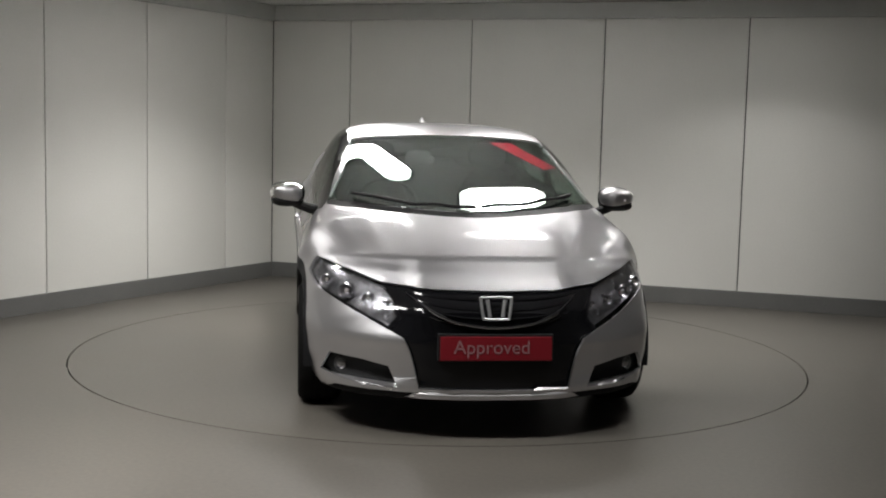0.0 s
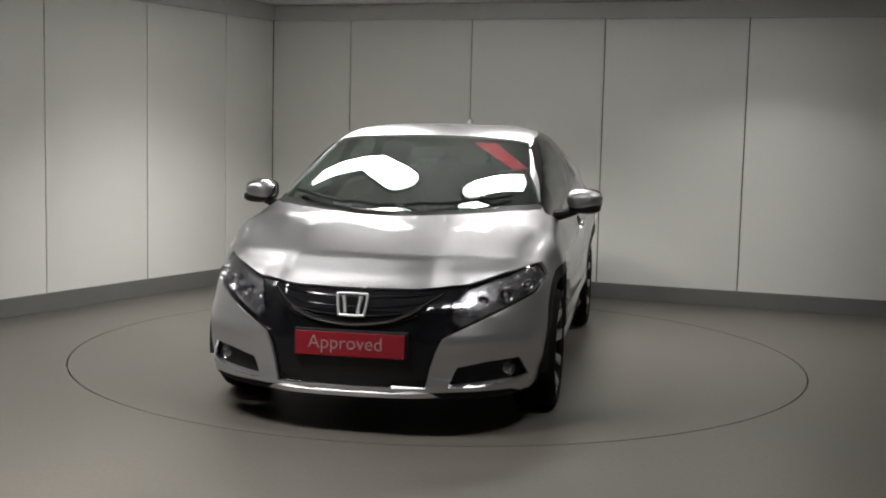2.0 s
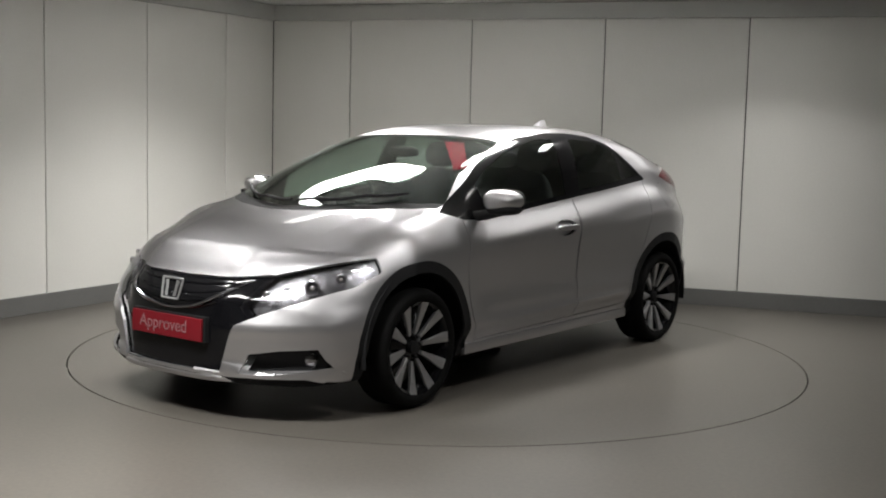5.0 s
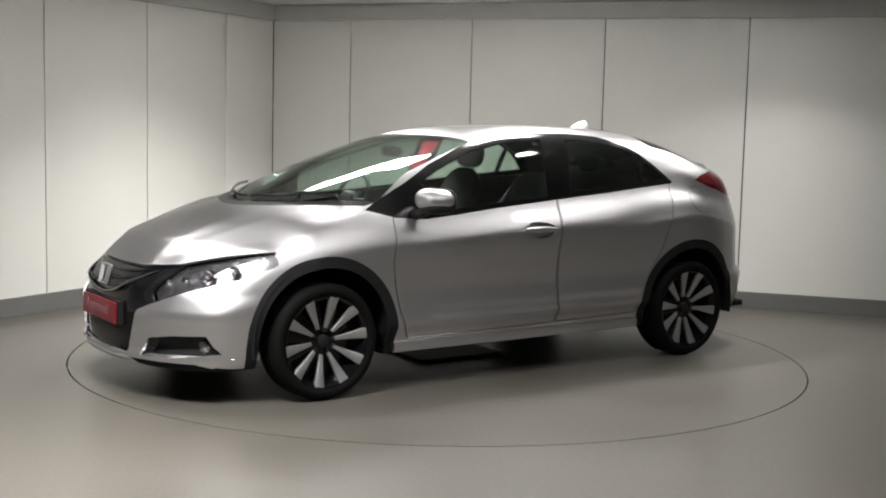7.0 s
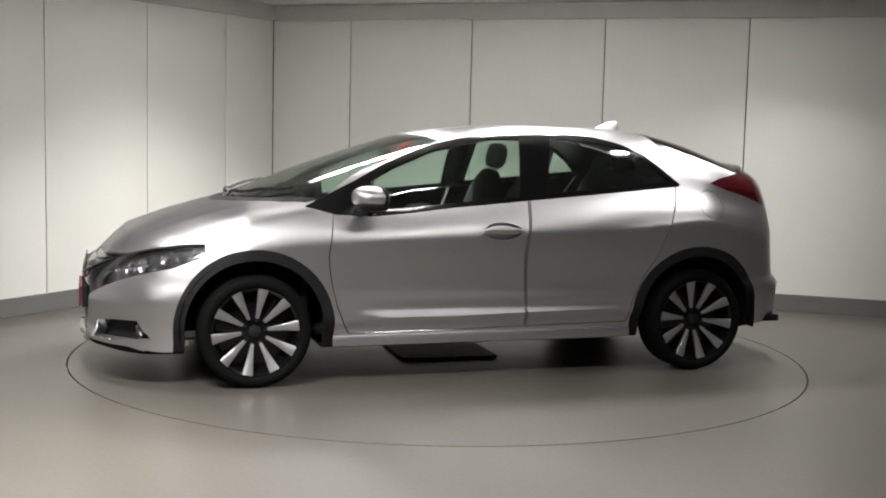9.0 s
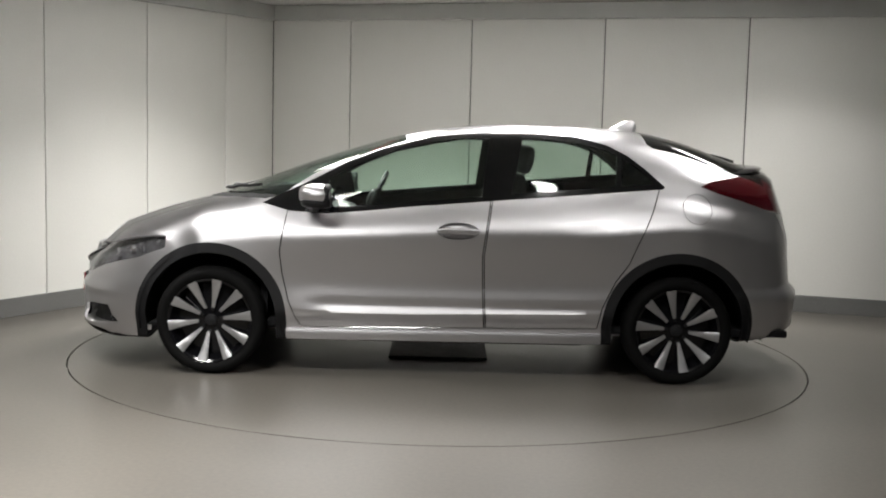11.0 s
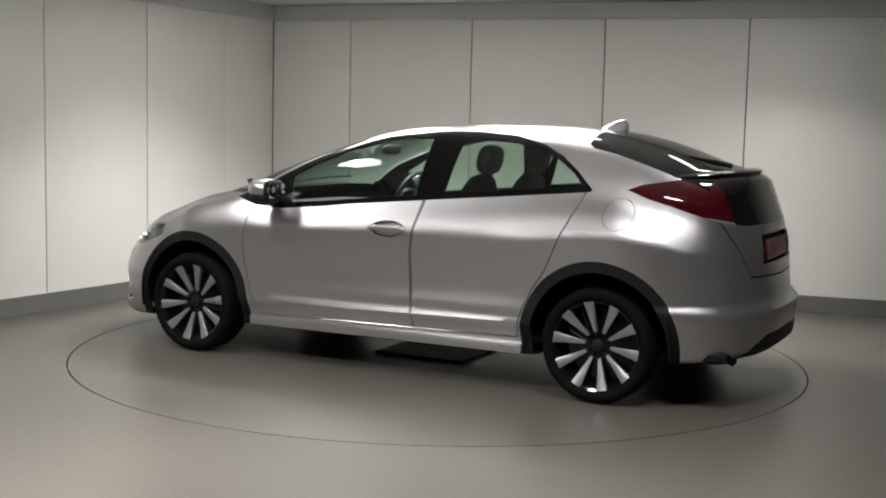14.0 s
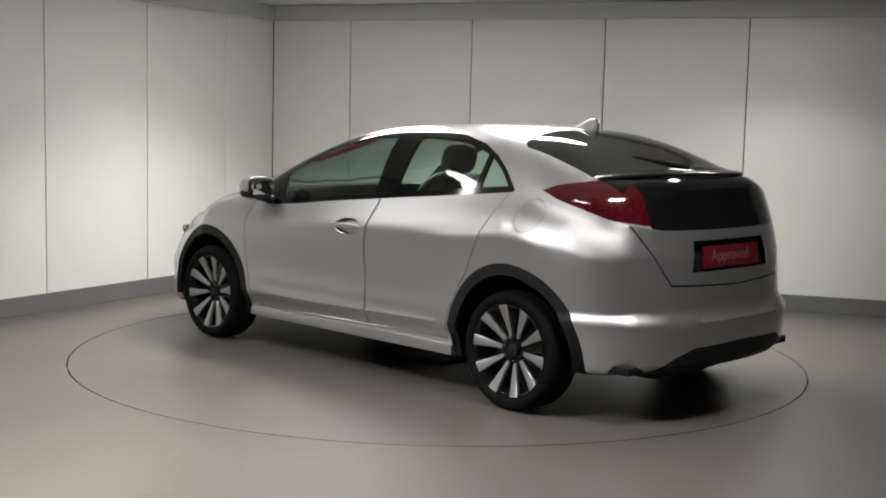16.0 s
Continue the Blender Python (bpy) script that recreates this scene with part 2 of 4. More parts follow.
def strip_light(name, line, width, label):
    """A flat light set under the ceiling: a band with rounded ends along a line of points, in a thin frame."""
    pts = [Vector(q) for q in line]
    th = new(name)
    th.matrix_basis = pose(pts[0].x, pts[0].y, CEIL_H)
    tagged(th, label, "ceiling light", group="ceiling lights")

    def outline(w):
        out = []
        dirs = [(b - a).normalized() for a, b in zip(pts, pts[1:])]
        for sgn, order in ((1, range(len(pts))), (-1, range(len(pts) - 1, -1, -1))):
            for i in order:
                d = dirs[min(i, len(dirs) - 1)] if i in (0, len(pts) - 1) else (dirs[i - 1] + dirs[i]).normalized()
                n = Vector((-d.y, d.x)) * sgn * w
                last = (i == len(pts) - 1) if sgn > 0 else (i == 0)
                out.append(pts[i] + n)
                if last:
                    for a in (30, 60, 90, 120, 150):
                        out.append(pts[i] + Matrix.Rotation(-radians(a), 2) @ n)
        return [q - pts[0] for q in out]

    for a, b in zip(pts, pts[1:]):
        la = bpy.data.lights.new("light", "AREA")
        la.shape, la.size, la.size_y, la.spread = "RECTANGLE", (b - a).length + 0.06, width * 0.92, radians(SPREAD)
        la.energy, la.color = LAMP_WATTS * la.size * la.size_y, (1.0, 0.985, 0.955)
        lo = new("light", la)
        lo.parent = th
        mid = (a + b) / 2 - pts[0]
        lo.matrix_basis = Matrix.Translation((mid.x, mid.y, -0.034)) @ pose(0, 0, 0, 0, 0, math.degrees(math.atan2(b.y - a.y, b.x - a.x)))
    for nm, w, z0, z1, mt in (("frame", width / 2 + 0.02, -0.022, -0.001, HOUSING), ("diffuser", width / 2, -0.030, -0.0225, LAMP)):
        bm = bmesh.new()
        o = outline(w)
        lo, hi = [bm.verts.new((q.x, q.y, z0)) for q in o], [bm.verts.new((q.x, q.y, z1)) for q in o]
        bm.faces.new(lo)
        bm.faces.new(hi[::-1])
        for k in range(len(o)):
            bm.faces.new((lo[k], hi[k], hi[(k + 1) % len(o)], lo[(k + 1) % len(o)]))
        bmesh.ops.recalc_face_normals(bm, faces=bm.faces)
        part(nm, bm, mt, th, smooth=0)


strip_light("ceiling_light", [(0.33, 0.22), (0.96, 0.46)], 0.31, "bright straight ceiling light with rounded ends")
strip_light("ceiling_light", [(-0.40, 0.52), (-0.68, 0.98), (-1.32, 1.20)], 0.32, "bright bent ceiling light with rounded ends")
strip_light("ceiling_light", [(1.93, -0.63), (1.93, -0.56)], 0.23, "bright short ceiling light over the turntable's edge")
# added wall-washing light, out of view, to lift the back wall's right part
strip_light("ceiling_light", [(2.05, 0.95), (2.4, 0.85)], 0.235, "unseen ceiling light added to brighten the right of the back wall")
strip_light("ceiling_light", [(-2.05, -1.10), (-2.05, -0.92)], 0.33, "bright ceiling light near the side wall")
# added fill, out of view: brightens the floor's right and the rear shoulder
strip_light("ceiling_light", [(0.75, -2.65), (1.20, -2.65)], 0.19, "unseen narrow fill light added before the turntable")
strip_light("ceiling_light", [(-1.9, -3.0), (-1.0, -3.0)], 0.42, "bright straight ceiling light before the turntable")

# ---- car body form ----
# station, floor z, then (y, z) of ten lines from sill to roof, then the middle's top z
FORM = [
    (2.190, 0.22, (0.705, 0.220), (0.745, 0.280), (0.775, 0.360), (0.775, 0.460), (0.725, 0.530), (0.591, 0.560), (0.452, 0.570), (0.323, 0.575), (0.161, 0.580), 0.58),
    (2.160, 0.19, (0.740, 0.200), (0.780, 0.270), (0.810, 0.360), (0.810, 0.480), (0.770, 0.570), (0.640, 0.605), (0.491, 0.610), (0.341, 0.610), (0.171, 0.610), 0.61),
    (2.080, 0.17, (0.765, 0.185), (0.805, 0.260), (0.845, 0.360), (0.850, 0.500), (0.815, 0.640), (0.705, 0.700), (0.521, 0.695), (0.354, 0.680), (0.177, 0.672), 0.67),
    (2.000, 0.17, (0.772, 0.185), (0.822, 0.260), (0.857, 0.360), (0.862, 0.520), (0.837, 0.670), (0.747, 0.752), (0.571, 0.766), (0.367, 0.760), (0.184, 0.754), 0.753),
    (1.850, 0.18, (0.780, 0.190), (0.830, 0.270), (0.870, 0.380), (0.875, 0.540), (0.855, 0.700), (0.785, 0.785), (0.610, 0.818), (0.400, 0.839), (0.200, 0.849), 0.850),
    (1.650, 0.20, (0.790, 0.200), (0.840, 0.280), (0.880, 0.400), (0.885, 0.550), (0.875, 0.710), (0.805, 0.830), (0.630, 0.872), (0.420, 0.895), (0.200, 0.906), 0.908),
    (1.380, 0.20, (0.800, 0.200), (0.850, 0.280), (0.885, 0.400), (0.890, 0.560), (0.882, 0.730), (0.810, 0.875), (0.660, 0.936), (0.440, 0.960), (0.200, 0.971), 0.973),
    (1.250, 0.20, (0.800, 0.200), (0.845, 0.275), (0.882, 0.390), (0.887, 0.560), (0.881, 0.740), (0.804, 0.894), (0.675, 0.951), (0.480, 0.982), (0.230, 1.0155), 1.0235),
    (1.150, 0.20, (0.800, 0.200), (0.840, 0.270), (0.880, 0.380), (0.885, 0.560), (0.880, 0.750), (0.800, 0.909), (0.690, 0.963), (0.530, 1.012), (0.260, 1.054), 1.063),
    (1.000, 0.20, (0.800, 0.200), (0.835, 0.270), (0.875, 0.380), (0.875, 0.550), (0.875, 0.760), (0.792, 0.940), (0.720, 0.996), (0.590, 1.063), (0.280, 1.110), 1.120),
    (0.700, 0.20, (0.800, 0.200), (0.834, 0.305), (0.872, 0.365), (0.854, 0.530), (0.872, 0.780), (0.790, 0.925), (0.750, 1.025), (0.665, 1.150), (0.340, 1.215), 1.228),
    (0.450, 0.20, (0.800, 0.200), (0.834, 0.305), (0.872, 0.365), (0.854, 0.530), (0.872, 0.790), (0.790, 0.937), (0.745, 1.080), (0.655, 1.243), (0.330, 1.296), 1.308),
    (0.200, 0.20, (0.800, 0.200), (0.834, 0.305), (0.872, 0.365), (0.852, 0.530), (0.872, 0.800), (0.787, 0.962), (0.735, 1.120), (0.625, 1.330), (0.310, 1.368), 1.377),
    (-0.050, 0.20, (0.800, 0.200), (0.834, 0.310), (0.872, 0.372), (0.852, 0.530), (0.872, 0.810), (0.784, 0.982), (0.730, 1.150), (0.610, 1.378), (0.310, 1.411), 1.416),
    (-0.400, 0.20, (0.800, 0.210), (0.834, 0.316), (0.872, 0.380), (0.853, 0.540), (0.873, 0.820), (0.780, 1.012), (0.725, 1.170), (0.600, 1.393), (0.310, 1.431), 1.436),
    (-0.800, 0.20, (0.800, 0.210), (0.834, 0.322), (0.874, 0.388), (0.858, 0.550), (0.880, 0.832), (0.772, 1.047), (0.715, 1.180), (0.595, 1.375), (0.310, 1.424), 1.430),
    (-1.100, 0.20, (0.800, 0.210), (0.845, 0.290), (0.880, 0.400), (0.885, 0.560), (0.889, 0.870), (0.757, 1.070), (0.700, 1.180), (0.600, 1.335), (0.320, 1.405), 1.413),
    (-1.300, 0.20, (0.800, 0.210), (0.850, 0.290), (0.885, 0.400), (0.890, 0.560), (0.896, 0.888), (0.772, 1.062), (0.710, 1.185), (0.600, 1.308), (0.320, 1.371), 1.379),
    (-1.600, 0.21, (0.790, 0.220), (0.845, 0.300), (0.880, 0.430), (0.891, 0.570), (0.900, 0.884), (0.793, 1.035), (0.742, 1.145), (0.620, 1.250), (0.320, 1.308), 1.316),
    (-1.850, 0.22, (0.780, 0.240), (0.835, 0.330), (0.873, 0.480), (0.883, 0.600), (0.890, 0.866), (0.787, 1.010), (0.760, 1.105), (0.648, 1.198), (0.310, 1.240), 1.248),
    (-2.000, 0.24, (0.750, 0.250), (0.800, 0.340), (0.838, 0.510), (0.845, 0.620), (0.848, 0.845), (0.763, 0.985), (0.748, 1.080), (0.642, 1.160), (0.310, 1.202), 1.208),
    (-2.080, 0.26, (0.710, 0.265), (0.750, 0.350), (0.787, 0.520), (0.793, 0.630), (0.795, 0.800), (0.725, 0.960), (0.716, 1.060), (0.610, 1.135), (0.310, 1.185), 1.191),
    (-2.115, 0.30, (0.650, 0.300), (0.690, 0.370), (0.725, 0.530), (0.731, 0.630), (0.730, 0.780), (0.670, 0.940), (0.640, 1.040), (0.558, 1.110), (0.300, 1.155), 1.16),
]


def smooth_step(a, b, x):
    t = np.clip((x - a) / (b - a), 0, 1)
    return t * t * (3 - 2 * t)


def end_shape(s, y, z):
    """The true x of a point of station s: both ends are bowed in plan, and lean."""
    y, z = np.abs(y), np.asarray(z)
    front = (0.35 * (y / 0.8) ** 3.0 + 0.02 * np.clip((z - 0.45) / 0.3, 0, 1)
             + smooth_step(0.32, 0.42, y) * np.interp(z, [0.25, 0.29, 0.40, 0.44, 0.47, 0.56], [0, 0.016, 0.008, 0.0, 0.004, 0.034]))
    rear = 0.25 * (y / 0.8) ** 3.0 + np.interp(z, [0.2, 0.3, 0.48, 0.505, 0.54, 0.62, 0.81, 0.96, 1.17], [0.05, 0.018, 0.0, 0.002, 0.046, 0.052, 0.068, 0.11, 0.19])
    return s - smooth_step(1.2, 2.08, s) * front + smooth_step(-1.1, -2.1, s) * rear


RING_STEPS = [3, 2, 5, 6, 9, 10, 11, 6, 8, 8, 7]  # points between one line of the form and the next

LOW_LINE, HAUNCH_LINE = sum(RING_STEPS[:4]), sum(RING_STEPS[:6])


def body_grid(inset=0.0, nu=118):
    """Half rings of (x, y, z) along the car; inset shrinks the form inwards."""
    rows = sorted(FORM)
    st = np.array([r[0] for r in rows])
    ctrl = np.array([[(0, r[1]), (r[2][0] * 0.8, r[1])] + list(r[2:11]) + [(0, r[11])] for r in rows])
    u = np.concatenate([np.linspace(st[0], -1.95, 12)[:-1], np.linspace(-1.95, 1.95, nu - 24), np.linspace(1.95, st[-1], 14)[1:]])
    c = np.stack([[pchip(st, ctrl[:, j, a], u) for a in (0, 1)] for j in range(ctrl.shape[1])])  # j, axis, u
    # soften along the car
    k = np.array([1, 2, 3, 2, 1]) / 9.0
    for _ in range(2):
        padded = np.pad(c, ((0, 0), (0, 0), (2, 2)), mode="edge")
        sm = sum(k[i] * padded[:, :, i:i + c.shape[2]] for i in range(5))
        c[:, :, 10:-12] = sm[:, :, 10:-12]
    hood = np.nonzero((u > 1.42) & (u < 2.02))[0]
    for _ in range(7):  # the bonnet runs in one even sweep
        padded = np.pad(c, ((0, 0), (0, 0), (2, 2)), mode="edge")
        c[7:, :, hood] = sum(k[i] * padded[7:, :, hood + i] for i in range(5))
    grid = []
    first = sum(RING_STEPS[:8])
    for i, s in enumerate(u):
        q = c[:, :, i]
        d = np.concatenate([[0], np.cumsum(np.hypot(*np.diff(q, axis=0).T) ** 0.7)])
        t = np.concatenate([np.linspace(a, b, n, endpoint=False) for a, b, n in zip(d, d[1:], RING_STEPS)] + [d[-1:]])
        y, z = pchip(d, q[:, 0], t), pchip(d, q[:, 1], t)
        for _ in range(14):  # even crown across the top
            ye, ze = np.append(y, -y[-2]), np.append(z, z[-2])
            y[first:] = (ye[first - 1:-2] + 2 * ye[first:-1] + ye[first + 1:]) / 4
            z[first:] = (ze[first - 1:-2] + 2 * ze[first:-1] + ze[first + 1:]) / 4
        y[-1] = 0
        # pressed creases: the low door line, and the haunch over the rear wheel
        idx = np.arange(len(t))
        low = 0.9 * smooth_step(-0.93, -0.84, s) * smooth_step(0.80, 0.62, s)
        haunch = 0.9 * smooth_step(-0.55, -1.0, s)
        w = low * np.exp(-((idx - LOW_LINE) / 4.0) ** 2) + haunch * np.exp(-((idx - HAUNCH_LINE) / 5.0) ** 2)
        y, z = y + w * (np.interp(t, d, q[:, 0]) - y), z + w * (np.interp(t, d, q[:, 1]) - z)
        y = y - 0.011 * low * np.exp(-((z - 0.412) / 0.026) ** 2) * (y > 0.7)
        y = y - 0.009 * smooth_step(-1.70, -1.80, s) * smooth_step(0.49, 0.535, z) * smooth_step(0.80, 0.60, z) * (y > 0.5)  # bumper ledge
        ny, nz = np.gradient(z), -np.gradient(y)
        nn = np.hypot(ny, nz)
        y2, z2 = y - inset * ny / nn, z - inset * nz / nn
        y2[0] = y2[-1] = 0
        x = end_shape(s, y, z)
        if 1.2 < s < 2.0:  # bonnet ridges
            z2 = z2 + 0.005 * np.exp(-((y - 0.575 + 0.16 * (s - 1.3)) / 0.032) ** 2) * (z > 0.7) * math.sin(math.pi * (s - 1.2) / 0.8)
        x = x - np.clip(x, -1, 1) * inset * (np.abs(s) > 1.95)
        grid.append(np.stack([x, np.maximum(y2, 0), z2], 1))
    return grid


def body_solid(bm, inset=0.0, flip=False, slot=0):
    """Closed skin of the car: both halves, with rounded ends."""
    g = body_grid(inset)
    nv = len(g[0])
    rows = []
    for h in g:
        left = [bm.verts.new(q) for q in h]
        right = [left[0]] + [bm.verts.new((q[0], -q[1], q[2])) for q in h[1:-1]] + [left[-1]]
        rows.append(left + right[-2:0:-1])
    faces = []
    n = len(rows[0])
    for a, b in zip(rows, rows[1:]):
        for j in range(n):
            faces.append(bm.faces.new((a[j], b[j], b[(j + 1) % n], a[(j + 1) % n])))
    for row, s, rev in ((rows[0], -2.115, True), (rows[-1], 2.19, False)):
        zc = 0.5 * (min(v.co.z for v in row) + max(v.co.z for v in row))
        prev = row
        K = 13
        for k in range(1, K + 1):
            f = 1 - k / K
            if k < K:
                ring = []
                for v in row:
                    y, z = v.co.y * f, zc + (v.co.z - zc) * f
                    x = float(end_shape(s, y, z))
                    ring.append(bm.verts.new((x - np.clip(x, -1, 1) * inset, y, z)))
            else:
                x = float(end_shape(s, 0, zc))
                tip = bm.verts.new((x - np.clip(x, -1, 1) * inset, 0, zc))
            for j in range(n):
                q = (prev[j], ring[j], ring[(j + 1) % n], prev[(j + 1) % n]) if k < K else (prev[j], tip, prev[(j + 1) % n])
                faces.append(bm.faces.new(q[::-1] if rev else q))
            prev = ring
    for f in faces:
        f.material_index = slot
    bmesh.ops.recalc_face_normals(bm, faces=faces)
    if flip:
        bmesh.ops.reverse_faces(bm, faces=faces)
    return bm


car = new("car")
tagged(car, "silver five-door hatchback car parked on the turntable", "car")
CAR_OFF = (-0.030, -0.011)


# ---- cutting the skin into panels ----
def mesh_from(bm):
    me = bpy.data.meshes.new("piece")
    bm.to_mesh(me)
    bm.free()
    me.materials.append(PAINT)
    me.materials.append(LINER)
    return me


def sound(me):
    """Volume of a mesh, and how many of its edges are not closed."""
    bm = bmesh.new()
    bm.from_mesh(me)
    out = bm.calc_volume(signed=True), sum(not e.is_manifold for e in bm.edges)
    bm.free()
    return out


def cut(a, b, how):
    """The mesh a cut by the mesh b: INTERSECT or DIFFERENCE; nudges b a hair and tries again if the cut is not clean."""
    va, vb = sound(a)[0], sound(b)[0]
    rnd = random.Random(len(a.vertices))
    best = None
    for tries in range(4):
        oa, ob = new("cut_a", a), new("cut_b", b)
        md = oa.modifiers.new("cut", "BOOLEAN")
        md.object, md.operation, md.solver = ob, how, "EXACT"
        bpy.context.view_layer.update()
        out = bpy.data.meshes.new_from_object(oa.evaluated_get(bpy.context.evaluated_depsgraph_get()))
        bpy.data.objects.remove(oa)
        bpy.data.objects.remove(ob)
        v, loose = sound(out)
        ok = (va - vb - 1e-4 < v < va + 1e-4) if how == "DIFFERENCE" else (1e-4 < v < min(va, vb) + 1e-4)
        if best is None or (ok, -loose) > best[:2]:
            best = (ok, -loose, out)
        if ok and not loose:
            break
        d = Vector((rnd.uniform(-4e-4, 4e-4), rnd.uniform(-4e-4, 4e-4), rnd.uniform(-4e-4, 4e-4)))
        b.transform(Matrix.Translation(d))
    return best[2]


def curve_round(pts, n=4):
    """Closed smooth line through points."""
    out, m = [], len(pts)
    for i in range(m):
        p0, p1, p2, p3 = (Vector(pts[(i + k - 1) % m]) for k in range(4))
        for k in range(n):
            t = k / n
            out.append(0.5 * ((2 * p1) + (p2 - p0) * t + (2 * p0 - 5 * p1 + 4 * p2 - p3) * t * t + (3 * p1 - p0 - 3 * p2 + p3) * t ** 3))
    return [tuple(q) for q in out]


def shrink(pts, d):
    """Polygon moved inwards by d."""
    pts = [Vector(q) for q in pts]
    area = sum(pts[i - 1].x * pts[i].y - pts[i].x * pts[i - 1].y for i in range(len(pts)))
    sg = 1 if area > 0 else -1
    out = []
    for i in range(len(pts)):
        a, b, c = pts[i - 1], pts[i], pts[(i + 1) % len(pts)]
        e1, e2 = (b - a).normalized(), (c - b).normalized()
        n1, n2 = Vector((-e1.y, e1.x)) * sg, Vector((-e2.y, e2.x)) * sg
        n = (n1 + n2)
        n = n / max(0.5, n.length_squared / 2)
        out.append(tuple(b + d * n))
    return out


def prism(bm, axis, pts, lo, hi):
    """Closed prism: the outline lies across the axis x, y or z."""
    def at(q, h):
        return {"x": (h, q[0], q[1]), "y": (q[0], h, q[1]), "z": (q[0], q[1], h)}[axis]
    a, b = [bm.verts.new(at(q, lo)) for q in pts], [bm.verts.new(at(q, hi)) for q in pts]
    fs = [bm.faces.new(a[::-1]), bm.faces.new(b)]
    n = len(pts)
    fs += [bm.faces.new((a[i], a[(i + 1) % n], b[(i + 1) % n], b[i])) for i in range(n)]
    bmesh.ops.recalc_face_normals(bm, faces=fs)
    for f in fs:
        f.material_index = 1
    return bm


def both_sides(pts, lo=0.3, hi=1.3):
    bm = prism(bmesh.new(), "y", pts, lo, hi)
    return mesh_from(prism(bm, "y", pts, -hi, -lo))


def across(axis, half, lo, hi):
    """A prism over a half outline (second or first value = y) and its mirror image across the car's middle."""
    iy = 1 if axis == "z" else 0
    mirrored = [tuple(-v if k == iy else v for k, v in enumerate(q)) for q in half if abs(q[iy]) > 1e-6]
    return mesh_from(prism(bmesh.new(), axis, half + mirrored[::-1], lo, hi))


def pair_front(pts, lo, hi):
    bm = prism(bmesh.new(), "x", pts, lo, hi)
    return mesh_from(prism(bm, "x", [(-y, z) for y, z in pts][::-1], lo, hi))


def take(me, keep=None, thick=0.014):
    """The outer skin of a cut piece whose face centres pass keep, given a thickness; the inside takes slot 1."""
    bm = bmesh.new()
    bm.from_mesh(me)
    bad = [f for f in bm.faces if f.material_index == 1 or (keep and not keep(f.calc_center_median()))]
    bmesh.ops.delete(bm, geom=bad, context="FACES")
    bmesh.ops.remove_doubles(bm, verts=bm.verts, dist=2e-5)
    bm.normal_update()
    if thick:
        outer, rim = list(bm.faces), [e for e in bm.edges if len(e.link_faces) == 1]
        inner = {v: bm.verts.new(v.co - v.normal * thick) for v in list(bm.verts)}
        for f in outer:
            bm.faces.new([inner[v] for v in reversed(f.verts)]).material_index = 1
        for e in rim:
            a, b = e.verts
            lp = e.link_loops[0]
            a, b = lp.vert, lp.link_loop_next.vert
            bm.faces.new((b, a, inner[a], inner[b])).material_index = 0
    return bm


def only(bm, slot):
    for f in bm.faces:
        f.material_index = slot
    return bm


def left(c):
    return c.y > 0


def right(c):
    return c.y < 0


skin = mesh_from(body_solid(bmesh.new()))


def set_back(dx, sy=1.0):
    """The whole form moved along x or narrowed, to sit behind openings."""
    bm = body_solid(bmesh.new())
    for v in bm.verts:
        v.co.x += dx
        v.co.y *= sy
    return mesh_from(bm)


behind_front, deep_front, behind_rear, behind_side = set_back(-0.025), set_back(-0.065), set_back(0.04), set_back(0, 0.962)
MATS = [PAINT, LINER]


def panel(outline_cut, outline_part=None):
    """Cuts a piece out of the skin and returns its mesh."""
    global skin
    piece = cut(skin.copy(), (outline_part or outline_cut).copy(), "INTERSECT")
    skin = cut(skin, outline_cut, "DIFFERENCE")
    return piece


def sided(name, me, mats, label="", slot=None):
    """One part for each side of the car."""
    out = []
    for keep in (left, right):
        b = take(me, keep, 0.005 if name in ("side_window", "headlight") else 0.014)
        if slot is not None:
            only(b, slot)
        out.append(part(name, b, mats, car, label))
    return out


AXLES = (1.303, -1.305)
ARCH_Z, HUB_Z = 0.317, 0.302


def arch_line(cx, r, grow=0.0):
    pts = [(cx + r * math.cos(a), ARCH_Z + r * math.sin(a)) for a in np.linspace(radians(-8), radians(188), 40)]
    return [(pts[0][0] + grow, 0.05)] + pts + [(pts[-1][0] - grow, 0.05)]


# wheel arches, with black plastic edging
for cx in AXLES:
    skin = cut(skin, both_sides(arch_line(cx, 0.368), 0.45), "DIFFERENCE")
    sided("arch_edging", panel(both_sides(arch_line(cx, 0.426), 0.45)), [PLASTIC], "black plastic wheel arch edging", 0)

# side windows
DLO = [(1.03, 0.963), (0.87, 0.922), (0.67, 0.910), (0.45, 0.930), (0.22, 0.957), (-0.25, 1.000), (-0.72, 1.042), (-1.205, 1.086), (-1.222, 1.098),
       (-1.12, 1.192), (-1.02, 1.266), (-0.90, 1.325), (-0.72, 1.368), (-0.50, 1.384), (-0.23, 1.384), (0.08, 1.352), (0.31, 1.300), (0.56, 1.198), (0.75, 1.098)]
PANES = [
    [(0.63, 0.948), (0.42, 0.964), (0.20, 0.986), (-0.195, 1.022), (-0.235, 1.345), (-0.08, 1.346), (0.08, 1.318), (0.30, 1.268), (0.53, 1.172), (0.66, 1.10)],
    [(-0.365, 1.042), (-0.70, 1.072), (-0.945, 1.096), (-0.958, 1.270), (-0.88, 1.302), (-0.72, 1.336), (-0.50, 1.350), (-0.425, 1.350)],
    [(-0.978, 1.100), (-1.165, 1.115), (-1.09, 1.188), (-0.988, 1.258)],
]
frames = panel(both_sides(DLO))
panes = []
